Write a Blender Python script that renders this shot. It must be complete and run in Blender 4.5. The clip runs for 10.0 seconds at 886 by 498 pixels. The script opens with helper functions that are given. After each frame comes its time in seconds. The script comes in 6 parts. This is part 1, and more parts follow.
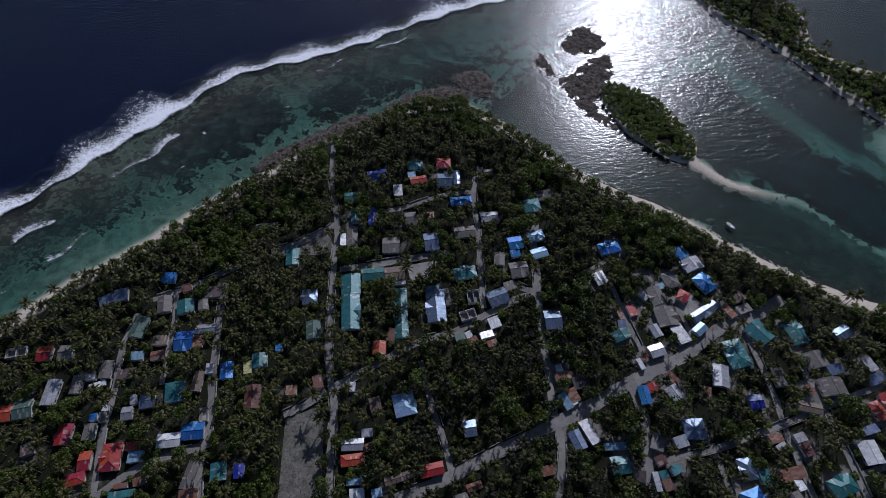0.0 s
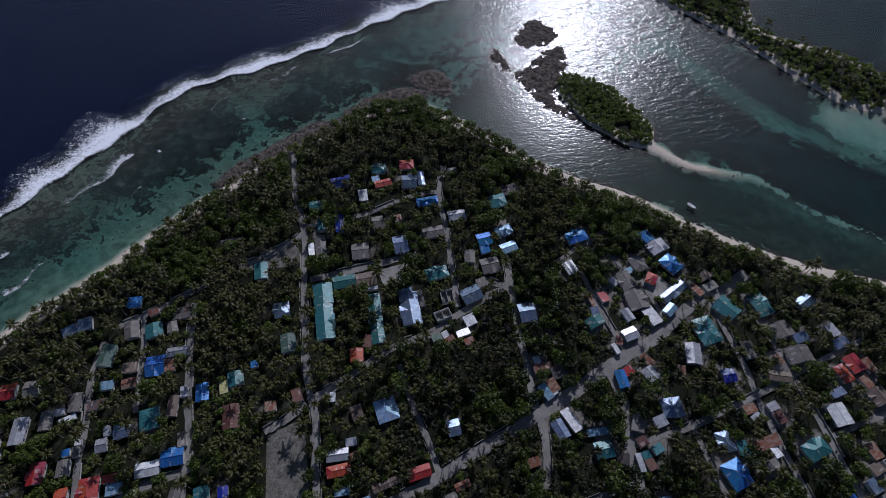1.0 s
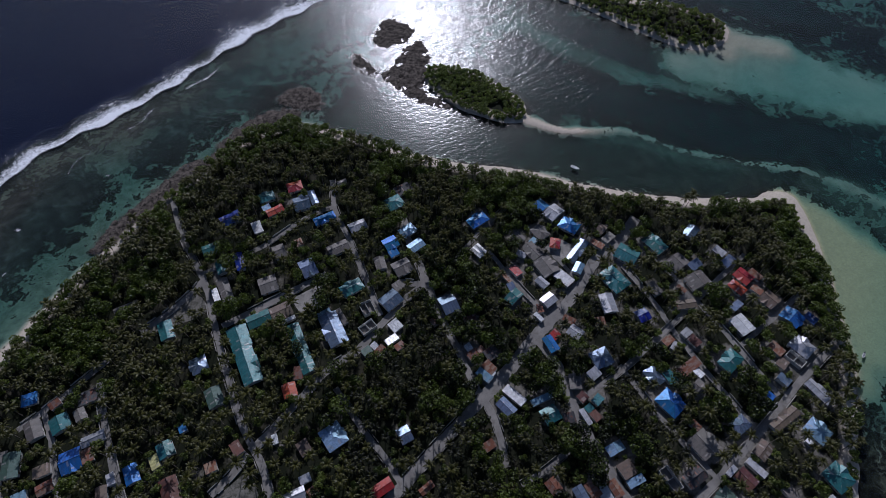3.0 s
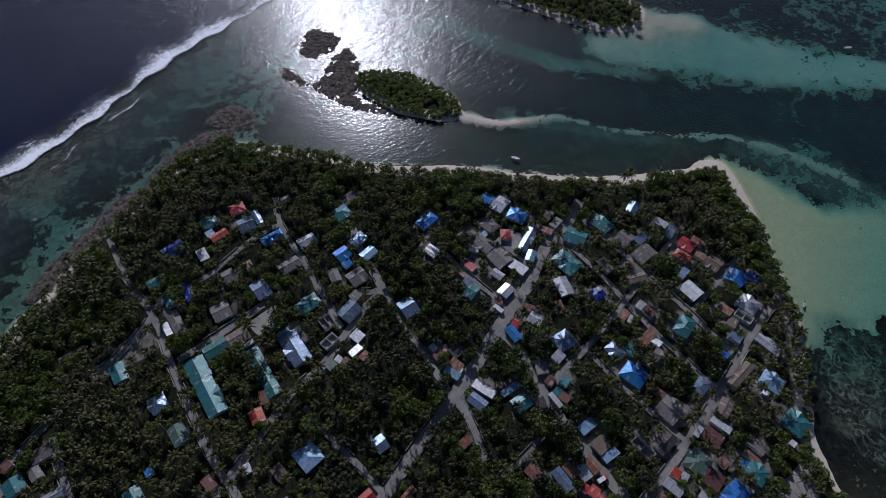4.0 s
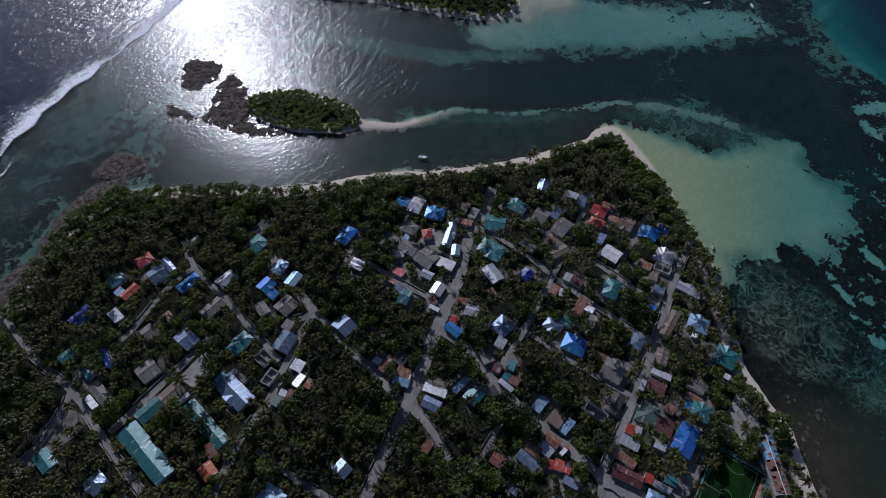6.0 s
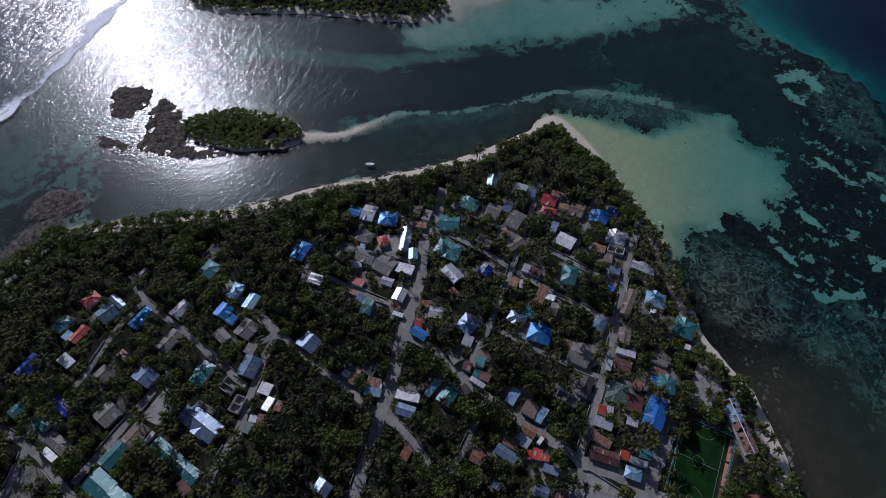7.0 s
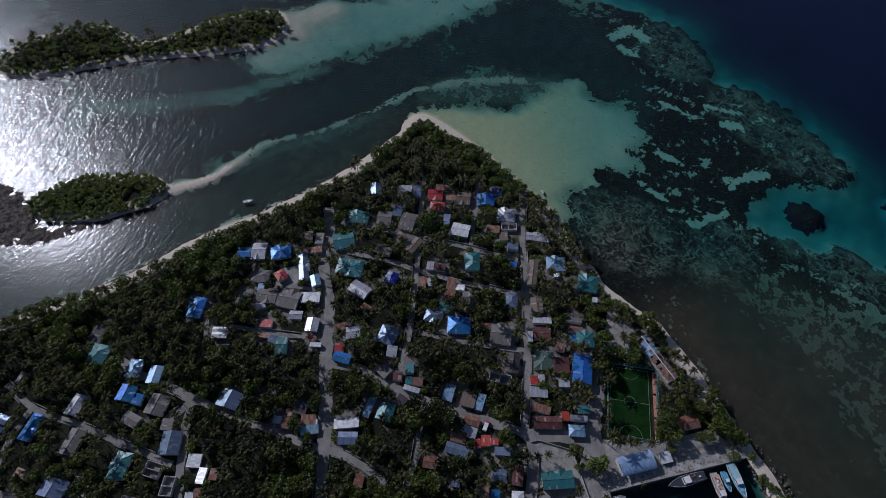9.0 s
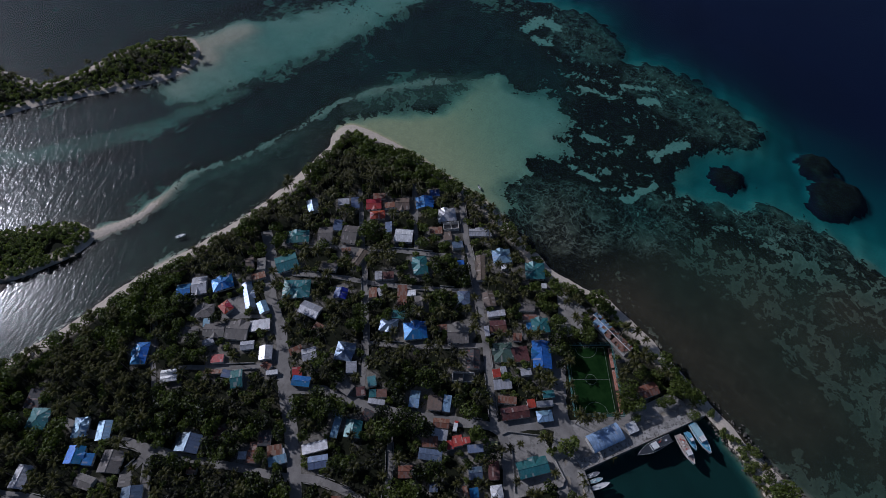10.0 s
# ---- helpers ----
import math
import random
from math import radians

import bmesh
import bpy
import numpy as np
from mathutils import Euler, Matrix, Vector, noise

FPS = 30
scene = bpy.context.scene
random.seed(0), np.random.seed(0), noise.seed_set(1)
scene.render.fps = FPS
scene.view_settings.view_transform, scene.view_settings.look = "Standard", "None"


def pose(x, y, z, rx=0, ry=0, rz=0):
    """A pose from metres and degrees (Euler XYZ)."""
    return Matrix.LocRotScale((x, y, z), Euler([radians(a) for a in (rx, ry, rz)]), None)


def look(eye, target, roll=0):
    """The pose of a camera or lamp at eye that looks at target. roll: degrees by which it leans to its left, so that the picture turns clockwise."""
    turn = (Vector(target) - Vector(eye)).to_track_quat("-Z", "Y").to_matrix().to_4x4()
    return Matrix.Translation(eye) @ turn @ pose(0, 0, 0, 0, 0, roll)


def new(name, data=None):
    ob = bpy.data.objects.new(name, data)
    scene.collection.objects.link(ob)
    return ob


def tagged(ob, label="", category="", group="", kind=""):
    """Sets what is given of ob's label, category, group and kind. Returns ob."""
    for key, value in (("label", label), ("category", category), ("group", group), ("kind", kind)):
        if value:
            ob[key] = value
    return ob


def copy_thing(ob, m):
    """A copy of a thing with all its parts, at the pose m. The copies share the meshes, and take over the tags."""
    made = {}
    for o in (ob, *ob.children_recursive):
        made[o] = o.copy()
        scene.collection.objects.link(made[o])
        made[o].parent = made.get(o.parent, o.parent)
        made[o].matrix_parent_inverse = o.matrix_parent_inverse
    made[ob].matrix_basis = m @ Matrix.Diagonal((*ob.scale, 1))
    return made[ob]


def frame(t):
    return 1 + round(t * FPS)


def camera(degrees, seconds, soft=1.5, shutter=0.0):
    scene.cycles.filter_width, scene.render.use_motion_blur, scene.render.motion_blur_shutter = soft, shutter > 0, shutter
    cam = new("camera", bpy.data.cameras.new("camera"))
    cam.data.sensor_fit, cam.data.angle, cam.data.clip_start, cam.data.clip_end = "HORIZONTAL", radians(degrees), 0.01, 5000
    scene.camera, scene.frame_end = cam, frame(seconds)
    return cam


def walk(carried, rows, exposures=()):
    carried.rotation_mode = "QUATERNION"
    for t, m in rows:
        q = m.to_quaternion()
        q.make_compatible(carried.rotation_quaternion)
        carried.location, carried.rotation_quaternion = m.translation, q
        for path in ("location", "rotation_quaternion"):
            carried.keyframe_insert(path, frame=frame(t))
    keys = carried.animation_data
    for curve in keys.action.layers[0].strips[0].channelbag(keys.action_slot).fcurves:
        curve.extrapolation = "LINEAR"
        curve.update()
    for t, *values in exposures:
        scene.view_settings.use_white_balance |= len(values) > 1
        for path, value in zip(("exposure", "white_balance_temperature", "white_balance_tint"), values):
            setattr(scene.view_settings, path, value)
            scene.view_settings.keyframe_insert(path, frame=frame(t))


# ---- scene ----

from collections import defaultdict

cam = camera(75.4, 10.0, 0.7)
PATH = [
    (0.0, -0.02, -0.03, 298.80, 0.00, -55.83, 0.42),
    (0.5, 0.15, 0.63, 299.17, -2.27, -55.92, 0.37),
    (1.0, 0.30, 1.29, 299.43, -5.29, -55.98, 0.31),
    (1.5, 0.35, 1.84, 299.58, -8.91, -56.03, 0.25),
    (2.0, 0.25, 2.21, 299.63, -12.98, -55.99, 0.36),
    (2.5, 0.05, 2.28, 299.66, -17.49, -55.89, 0.49),
    (4.0, -0.20, 1.90, 299.85, -30.07, -55.55, 0.49),
    (4.5, 0.34, 1.90, 299.89, -34.33, -55.47, 0.33),
    (5.0, 1.25, 2.03, 299.91, -36.96, -55.47, 0.19),
    (5.5, 2.12, 2.17, 299.98, -39.54, -55.46, 0.03),
    (7.0, 3.80, 2.50, 300.61, -50.06, -55.32, -0.27),
    (7.5, 4.13, 2.77, 300.72, -54.10, -55.25, -0.25),
    (8.0, 4.32, 2.99, 300.77, -58.49, -55.16, -0.18),
    (8.5, 4.47, 3.05, 300.76, -62.98, -55.02, -0.22),
    (9.0, 4.57, 2.92, 300.61, -67.41, -54.84, -0.35),
    (9.5, 4.63, 2.58, 300.27, -71.86, -54.61, -0.54),
    (10.0, 4.63, 2.06, 299.75, -76.57, -54.36, -0.79),
]
walk(cam, [(t, pose(x, y, z, 90 + pitch, 0, yaw) @ pose(0, 0, 0, 0, 0, roll)) for t, x, y, z, yaw, pitch, roll in PATH],
     [(0, -0.64, 5300, 20), (7, -0.64, 5300, 20), (8.5, -0.7, 5300, 20), (10, -0.8, 5300, 20)])

# ---- light ----
SUN_AZ, SUN_EL = 18.8, 34.5
world = bpy.data.worlds.new("world")
scene.world = world
world.use_nodes = True
sky = world.node_tree.nodes.new("ShaderNodeTexSky")
sky.sky_type, sky.sun_disc = "NISHITA", False
sky.dust_density = 1.2
sky.sun_elevation, sky.sun_rotation = radians(SUN_EL), radians(SUN_AZ)
world.node_tree.links.new(sky.outputs[0], world.node_tree.nodes["Background"].inputs[0])
world.node_tree.nodes["Background"].inputs[1].default_value = 0.06
sun = new("sun", bpy.data.lights.new("sun", "SUN"))
sun.data.energy, sun.data.angle, sun.data.color = 4.2, radians(0.55), (1.0, 0.94, 0.84)
sa, ca, se, ce = math.sin(radians(SUN_AZ)), math.cos(radians(SUN_AZ)), math.sin(radians(SUN_EL)), math.cos(radians(SUN_EL))
sun.matrix_world = look((900 * sa * ce, 900 * ca * ce, 900 * se), (0, 0, 0))


# ---- materials ----
def nodes_of(name):
    m = bpy.data.materials.new(name)
    m.use_nodes = True
    nt = m.node_tree
    return m, nt, nt.nodes["Principled BSDF"], nt.nodes["Material Output"]


def node(nt, kind, **values):
    n = nt.nodes.new(kind)
    for key, value in values.items():
        if key in n.inputs:
            n.inputs[key].default_value = value
    return n


def place_noise(nt, scale, detail=3.0, rough=0.55, coord="Object"):
    """Noise over real-world metres."""
    n = node(nt, "ShaderNodeTexNoise", Scale=scale, Detail=detail, Roughness=rough)
    c = nt.nodes.new("ShaderNodeTexCoord" if coord == "Object" else "ShaderNodeNewGeometry")
    nt.links.new(c.outputs["Object" if coord == "Object" else "Position"], n.inputs["Vector"])
    return n


def ramp(nt, source, stops):
    r = nt.nodes.new("ShaderNodeValToRGB")
    while len(r.color_ramp.elements) < len(stops):
        r.color_ramp.elements.new(0.5)
    for e, (at, col) in zip(r.color_ramp.elements, stops):
        e.position = at
        e.color = (*col, 1) if len(col) == 3 else col
    nt.links.new(source, r.inputs[0])
    return r


def mix(nt, fac, a, b, kind="MIX"):
    m = nt.nodes.new("ShaderNodeMix")
    m.data_type, m.blend_type = "RGBA", kind
    for src, sock in ((fac, m.inputs[0]), (a, m.inputs[6]), (b, m.inputs[7])):
        if isinstance(src, (int, float)):
            sock.default_value = src
        elif isinstance(src, tuple):
            sock.default_value = (*src, 1)
        else:
            nt.links.new(src, sock)
    return m.outputs[2]


def calc(nt, op, a, b=0.0, clamp=False):
    m = nt.nodes.new("ShaderNodeMath")
    m.operation, m.use_clamp = op, clamp
    for src, sock in ((a, m.inputs[0]), (b, m.inputs[1])):
        if isinstance(src, (int, float)):
            sock.default_value = src
        else:
            nt.links.new(src, sock)
    return m.outputs[0]


def grained(name, dark, light, scale=1.0, rough=0.85, fine=12.0, bump=0.2, stain=None, coord="Position", per_object=0.0):
    """A matt surface with large blotches, fine grain and, where given, stains."""
    m, nt, bsdf, out = nodes_of(name)
    big, small = place_noise(nt, scale, 4, coord=coord), place_noise(nt, fine, 3, coord=coord)
    both = calc(nt, "ADD", calc(nt, "MULTIPLY", big.outputs[0], 0.65), calc(nt, "MULTIPLY", small.outputs[0], 0.35))
    col = ramp(nt, both, [(0.37, dark), (0.63, light)]).outputs[0]
    if stain:
        spots = place_noise(nt, scale * 2.3, 5, 0.65, coord=coord)
        fac = ramp(nt, spots.outputs[0], [(0.52, (0, 0, 0)), (0.62, (1, 1, 1))])
        col = mix(nt, fac.outputs[0], col, stain)
    if per_object:
        info = nt.nodes.new("ShaderNodeObjectInfo")
        value = calc(nt, "ADD", calc(nt, "MULTIPLY", info.outputs["Random"], per_object), 1 - per_object / 2)
        hsv = nt.nodes.new("ShaderNodeHueSaturation")
        nt.links.new(value, hsv.inputs["Value"])
        nt.links.new(col, hsv.inputs["Color"])
        col = hsv.outputs[0]
    nt.links.new(col, bsdf.inputs["Base Color"])
    bsdf.inputs["Roughness"].default_value = rough
    if bump:
        b = node(nt, "ShaderNodeBump", Strength=bump, Distance=0.05)
        nt.links.new(small.outputs[0], b.inputs["Height"])
        nt.links.new(b.outputs[0], bsdf.inputs["Normal"])
    return m


# ---- shapes in the plan ----
def smooth(points, closed=False, n=4):
    """Catmull-Rom curve through the points."""
    p = [np.array(q, float) for q in points]
    ends = [p[-1]] + p + [p[0], p[1]] if closed else [2 * p[0] - p[1]] + p + [2 * p[-1] - p[-2]]
    made = []
    for a, b, c, d in zip(ends, ends[1:], ends[2:], ends[3:]):
        for k in range(n):
            t = k / n
            made.append(0.5 * (2 * b + (c - a) * t + (2 * a - 5 * b + 4 * c - d) * t * t + (3 * b - a - 3 * c + d) * t ** 3))
    if not closed:
        made.append(p[-1])
    return np.array(made)


def away(X, Y, line, closed=False):
    """Distance from places to a line."""
    best = np.full(X.shape, 1e9)
    ends = np.roll(line, -1, 0) if closed else line[1:]
    for (ax, ay), (bx, by) in zip(line, ends):
        dx, dy = bx - ax, by - ay
        s = np.clip(((X - ax) * dx + (Y - ay) * dy) / max(dx * dx + dy * dy, 1e-9), 0, 1)
        best = np.minimum(best, (X - ax - s * dx) ** 2 + (Y - ay - s * dy) ** 2)
    return np.sqrt(best)


def inside(X, Y, line):
    hit = np.zeros(X.shape, bool)
    for (ax, ay), (bx, by) in zip(line, np.roll(line, -1, 0)):
        if ay != by:
            hit ^= ((ay > Y) != (by > Y)) & (X < (bx - ax) * (Y - ay) / (by - ay) + ax)
    return hit


def depth_in(X, Y, line):
    """Metres inside a closed line; negative outside."""
    d = away(X, Y, line, True)
    return np.where(inside(X, Y, line), d, -d)


def soft(d, a, b):
    t = np.clip((d - a) / (b - a), 0, 1)
    return t * t * (3 - 2 * t)


COAST = smooth([(-255, 147), (-224, 179), (-205, 193), (-168, 228), (-133, 260), (-96, 292), (-61, 313), (-36, 329), (-11, 337), (19, 333),
                (60, 301), (85, 277), (112, 256), (140, 241), (163, 225), (183, 209), (203, 195), (220, 184), (243, 172), (264, 164), (285, 156),
                (303, 155), (312, 145), (307, 123), (289, 85), (273, 57), (259, 32), (229, -1), (209, -25), (200, -51), (187, -68), (165, -91),
                (147, -109), (131, -125), (112, -145), (80, -187), (0, -247), (-160, -267), (-293, -227), (-367, -133), (-373, -40), (-349, 27), (-307, 88)], True)
BASIN = np.array([(95, -47), (137, -107), (133, -112), (113, -127), (91, -144), (53, -147), (40, -76), (81, -53.5)], float)
ISLET = smooth([(127, 363), (156, 349), (173, 324), (183, 296), (177, 280), (165, 277), (148, 288), (129, 311), (119, 339)], True)
FAR_ISLET = smooth([(229, 496), (269, 501), (311, 460), (308, 424), (304, 411), (320, 392), (363, 364), (389, 323), (360, 297), (329, 315),
                    (301, 360), (279, 395), (263, 416), (229, 460)], True)
SURF = smooth([(-440, 60), (-347, 165), (-300, 218), (-266, 253), (-237, 289), (-205, 322), (-189, 344), (-166, 369), (-131, 385), (-74, 409),
               (-41, 429), (7, 457), (41, 471), (100, 494), (200, 542), (427, 667)])
REEF_EDGE = [(720, 347), (610, 160), (530, 81), (512, 4), (500, -28), (466, -55), (442, -53), (441, -88), (425, -119), (396, -144), (377, -161), (356, -153),
             (347, -128), (336, -106), (318, -98), (301, -95), (296, -111), (292, -133), (299, -159), (289, -179), (275, -201), (257, -221), (225, -300), (180, -420)]
SLOPE = np.array([tuple(p) for p in smooth(REEF_EDGE)] + [(4000, -420), (4000, 347)])
DEEP_EDGE = [(800, 330), (650, 110), (556, 8), (517, -43), (470, -74), (449, -125), (405, -170), (379, -199), (355, -240), (326, -281), (270, -360), (230, -420)]
DEEP = np.array([tuple(p) for p in smooth(DEEP_EDGE)] + [(4000, -420), (4000, 330)])
LAGOON = smooth([(300, 154), (316, 148), (327, 124), (333, 99), (344, 79), (379, 63), (397, 48), (378, 33), (376, 8), (360, -12), (337, -8), (319, -12),
                 (310, 4), (294, 10), (286, 21), (272, 26), (261, 17), (257, 24), (274, 63), (286, 87), (302, 126)], True)
BAR = smooth([(172, 284), (191, 262), (211, 252), (236, 244), (257, 224), (272, 208), (308, 182), (336, 164), (365, 126), (381, 87)])
CHANNEL = smooth([(214, 379), (170, 346), (190, 285), (238, 262), (277, 218), (319, 184), (376, 135), (392, 89), (391, 42), (370, 7), (361, -16),
                  (416, -6), (439, 16), (479, 51), (497, 97), (481, 126), (422, 172), (379, 199), (326, 241), (276, 279), (234, 324)], True)
FAR_CHANNEL = smooth([(269, 422), (290, 370), (312, 323), (307, 303), (291, 292), (255, 338), (234, 394)], True)
OUTER_BED = smooth([(416, 570), (460, 400), (480, 290), (420, 333), (388, 368), (358, 380), (325, 408), (311, 453), (310, 500), (340, 560)], True)
STREAK = smooth([(224, 397), (238, 359), (265, 320), (292, 287), (314, 265), (334, 245)])
SHELF = smooth([(367, 312), (388, 312), (422, 274), (455, 226), (512, 167), (509, 132), (459, 163), (414, 190), (377, 228), (349, 252), (313, 284), (319, 307), (341, 304)], True)
NEAR_WEED = smooth([(218, 209), (235, 205), (258, 189), (281, 172), (314, 156), (310, 146), (279, 158), (259, 172), (237, 184), (218, 197)], True)
POCKETS = [(np.array(q, float), w) for q, w in (
    ([(398, -21), (393, -35), (390, -47)], 4.5), ([(407, -52), (405, -66), (409, -81)], 4), ([(390, -71), (392, -79)], 6.5), ([(329, -80), (338, -90), (347, -102)], 6),
    ([(282, -63), (293, -71), (300, -80)], 5), ([(469, 32), (485, 21), (475, 7)], 8), ([(454, 22), (448, 9)], 6), ([(401, -88), (416, -110)], 3),
    ([(292, 10), (305, -1)], 4), ([(307, -21), (299, -38), (290, -46)], 4), ([(341, -26), (335, -43)], 5))]
GREY_REEF = [smooth(q, True) for q in (
    [(482, 13), (504, -2), (491, -29), (462, -55), (436, -47), (434, -18), (450, 2)],
    [(434, -56), (438, -88), (422, -119), (392, -143), (373, -158), (358, -149), (358, -117), (378, -92), (399, -62)],
    [(271, 16), (285, 1), (290, -23), (282, -47), (257, -55), (236, -46), (229, -17), (248, 7)],
    [(294, -111), (297, -159), (286, -179), (272, -201), (259, -192), (265, -159), (278, -132)],
    [(272, -58), (293, -84), (277, -103), (247, -95), (240, -67)])]
WEST_WEED = smooth([(-204, 273), (-184, 308), (-160, 333), (-132, 336), (-118, 323), (-136, 305), (-164, 285), (-187, 265)], True)
NORTH_WEED = smooth([(-103, 343), (-66, 366), (-31, 353), (-64, 325), (-89, 321)], True)
MURK = smooth([(205, -52), (232, -78), (250, -110), (240, -150), (225, -220), (114, -230), (90, -160), (149, -109), (187, -65)], True)
SHOALS = [smooth(q, True) for q in (
    [(103, 418), (114, 431), (126, 430), (133, 411), (121, 399), (104, 398), (98, 406)],
    [(78, 398), (83, 388), (86, 376), (89, 365), (79, 372), (74, 385)],
    [(113, 383), (125, 393), (134, 395), (133, 378), (130, 362), (117, 342), (117, 330), (125, 320), (128, 311), (114, 318), (103, 333), (95, 352), (90, 363), (102, 371)],
    [(9, 366), (19, 373), (30, 371), (38, 358), (33, 347), (17, 354)],
    [(-58, 312), (-46, 327), (-38, 336), (-21, 348), (1, 354), (18, 347), (4, 336), (-16, 334), (-35, 325), (-52, 308)],
    [(-130, 272), (-110, 290), (-90, 304), (-64, 322), (-54, 316), (-68, 306), (-90, 290), (-110, 278), (-124, 267)])]
INNER = smooth([(172, 280), (190, 266), (219, 243), (259, 220), (293, 190), (325, 165), (310, 158), (284, 160), (262, 168), (242, 176), (220, 188), (203, 199), (183, 213), (163, 229),
                (140, 245), (112, 260), (85, 281), (40, 325), (60, 345), (90, 340), (120, 318), (148, 284)], True)
TONGUE = smooth([(325, 150), (345, 120), (356, 82), (380, 50), (398, 60), (388, 98), (370, 132), (345, 160)], True)
RUBBLE_BED = smooth([(398, 172), (407, 140), (398, 112), (376, 128), (380, 150)], True)
LEE = np.array([(30, 345), (90, 300), (140, 262), (190, 225)], float)
REACH = np.array([(190, 440), (235, 370), (270, 310)], float)
SPIT = np.array([(366, 296), (384, 302), (410, 280)], float)
BOMMIES = ((321, -132, 10.5), (348, -196, 12), (321, -206, 17), (309, -200, 11), (303, 6, 3.5))


def grown(lo, hi, step, far):
    mid = np.arange(lo, hi + 0.1, step)
    ring = np.array([15, 45, 110, 250, 600, 1500, far], float)
    return np.concatenate([lo - ring[::-1], mid, hi + ring])


def sheet(name, xs, ys, Z):
    ny, nx = Z.shape
    X, Y = np.meshgrid(xs, ys)
    me = bpy.data.meshes.new(name)
    i = np.arange(nx * ny).reshape(ny, nx)
    quads = np.stack([i[:-1, :-1], i[:-1, 1:], i[1:, 1:], i[1:, :-1]], -1).reshape(-1, 4)
    me.vertices.add(nx * ny)
    me.vertices.foreach_set("co", np.stack([X, Y, Z], -1).astype(np.float32).ravel())
    me.loops.add(quads.size)
    me.loops.foreach_set("vertex_index", quads.astype(np.int32).ravel())
    me.polygons.add(len(quads))
    me.polygons.foreach_set("loop_start", np.arange(0, quads.size, 4, dtype=np.int32))
    me.polygons.foreach_set("use_smooth", np.ones(len(quads), bool))
    me.update()
    return new(name, me)


def wobble(X, Y, size, seed):
    """Smooth random field in plan, about -1 to 1."""
    r = np.random.RandomState(seed)
    total = np.zeros(X.shape)
    for k in range(10):
        a, s, ph = r.uniform(0, 6.28), r.uniform(0.6, 2.2) / size, r.uniform(0, 6.28)
        total += np.sin((X * math.cos(a) + Y * math.sin(a)) * s * 6.28 + ph)
    return total / 4


# ---- ground and sea bed: one sheet ----
xs, ys = grown(-440, 690, 3.0, 3500), grown(-350, 640, 3.0, 3500)
X, Y = np.meshgrid(xs, ys)
land = np.maximum.reduce([np.minimum(depth_in(X, Y, COAST), -depth_in(X, Y, BASIN)), depth_in(X, Y, ISLET) - 1, depth_in(X, Y, FAR_ISLET)])
land = land + wobble(X, Y, 30, 3) * 0.9 * soft(-np.abs(land), -14, 0)
north = Y - np.interp(X, SURF[:, 0], SURF[:, 1])
off_surf = np.where(north > 0, away(X, Y, SURF), -away(X, Y, SURF)) + 5 * wobble(X, Y, 50, 14)
off_edge = depth_in(X, Y, SLOPE) + 4 * wobble(X, Y, 22, 5)
off_deep = depth_in(X, Y, DEEP) + 8 * wobble(X, Y, 120, 6)
shoal = np.maximum.reduce([depth_in(X, Y, q) for q in SHOALS]) + 2.5 * wobble(X, Y, 14, 21)
bommie = np.maximum.reduce([r - np.hypot(X - x, Y - y) for x, y, r in BOMMIES]) + 1.6 * wobble(X, Y, 14, 22)
in_lagoon = depth_in(X, Y, LAGOON) + wobble(X, Y, 26, 8) * 2.5
lag = soft(in_lagoon, -6, 8)
in_channel = np.maximum.reduce([depth_in(X, Y, q) for q in (CHANNEL, FAR_CHANNEL, OUTER_BED)])
chan = soft(in_channel + wobble(X, Y, 45, 9) * 4, -10, 12)
shelf = soft(depth_in(X, Y, SHELF) + wobble(X, Y, 30, 10) * 4, -10, 10)
pocket = np.maximum.reduce([w - 2 - away(X, Y, q) for q, w in POCKETS]) + 2.2 * wobble(X, Y, 9, 31)
grey = 0.85 * soft(np.maximum.reduce([depth_in(X, Y, q) for q in GREY_REEF]) + 4 * wobble(X, Y, 25, 32), -6, 4)
off_bar = away(X, Y, BAR)
south_of_bar = soft(np.interp(X, BAR[:, 0], BAR[:, 1]) - Y, -2, 6)
bar = soft(-off_bar + 1.2 * wobble(X, Y, 25, 12), -9 + 3.5 * soft(X, 205, 245) - 2 * soft(X, 310, 350), -1.5) * (0.5 + 0.5 * soft(-X, -270, -190))
inner = soft(depth_in(X, Y, INNER) + 2 * wobble(X, Y, 40, 51), -6, 8)
tongue = soft(depth_in(X, Y, TONGUE) + 4 * wobble(X, Y, 24, 52), -12, 8)
streak = soft(-away(X, Y, STREAK), -20 + 10 * soft(X, 240, 320), 0)
veil = np.maximum.reduce([0.55 * streak, 0.16 * inner, 0.12 * chan, 0.3 * tongue, 0.5 * soft(-off_bar, -22, -2) * south_of_bar * soft(X, 190, 220) * soft(-X, -330, -280), 0.32 * soft(depth_in(X, Y, SHELF), -26, 6) * (1 - 0.6 * soft(X, 380, 470))])
west = soft(-X - 0.55 * (Y - 330), -40, 60)
depth = 1.7 + 0.3 * wobble(X, Y, 70, 1) + 0.9 * soft(-land, 4, 60) - 1.3 * west * soft(-land, 20, 70)
depth = depth + 1.0 * chan * (1 - 0.7 * streak) - 0.2 * shelf
spit = soft(-away(X, Y, SPIT) + 2 * wobble(X, Y, 20, 41), -24, -4)
off_east = soft(land, -75, -8) * soft(-Y, -15, 25) * soft(X, 100, 150)
depth = depth * (1 - (0.93 - 0.4 * soft(X, 218, 262)) * bar) * (1 - 0.7 * off_east) * (1 - 0.75 * spit)
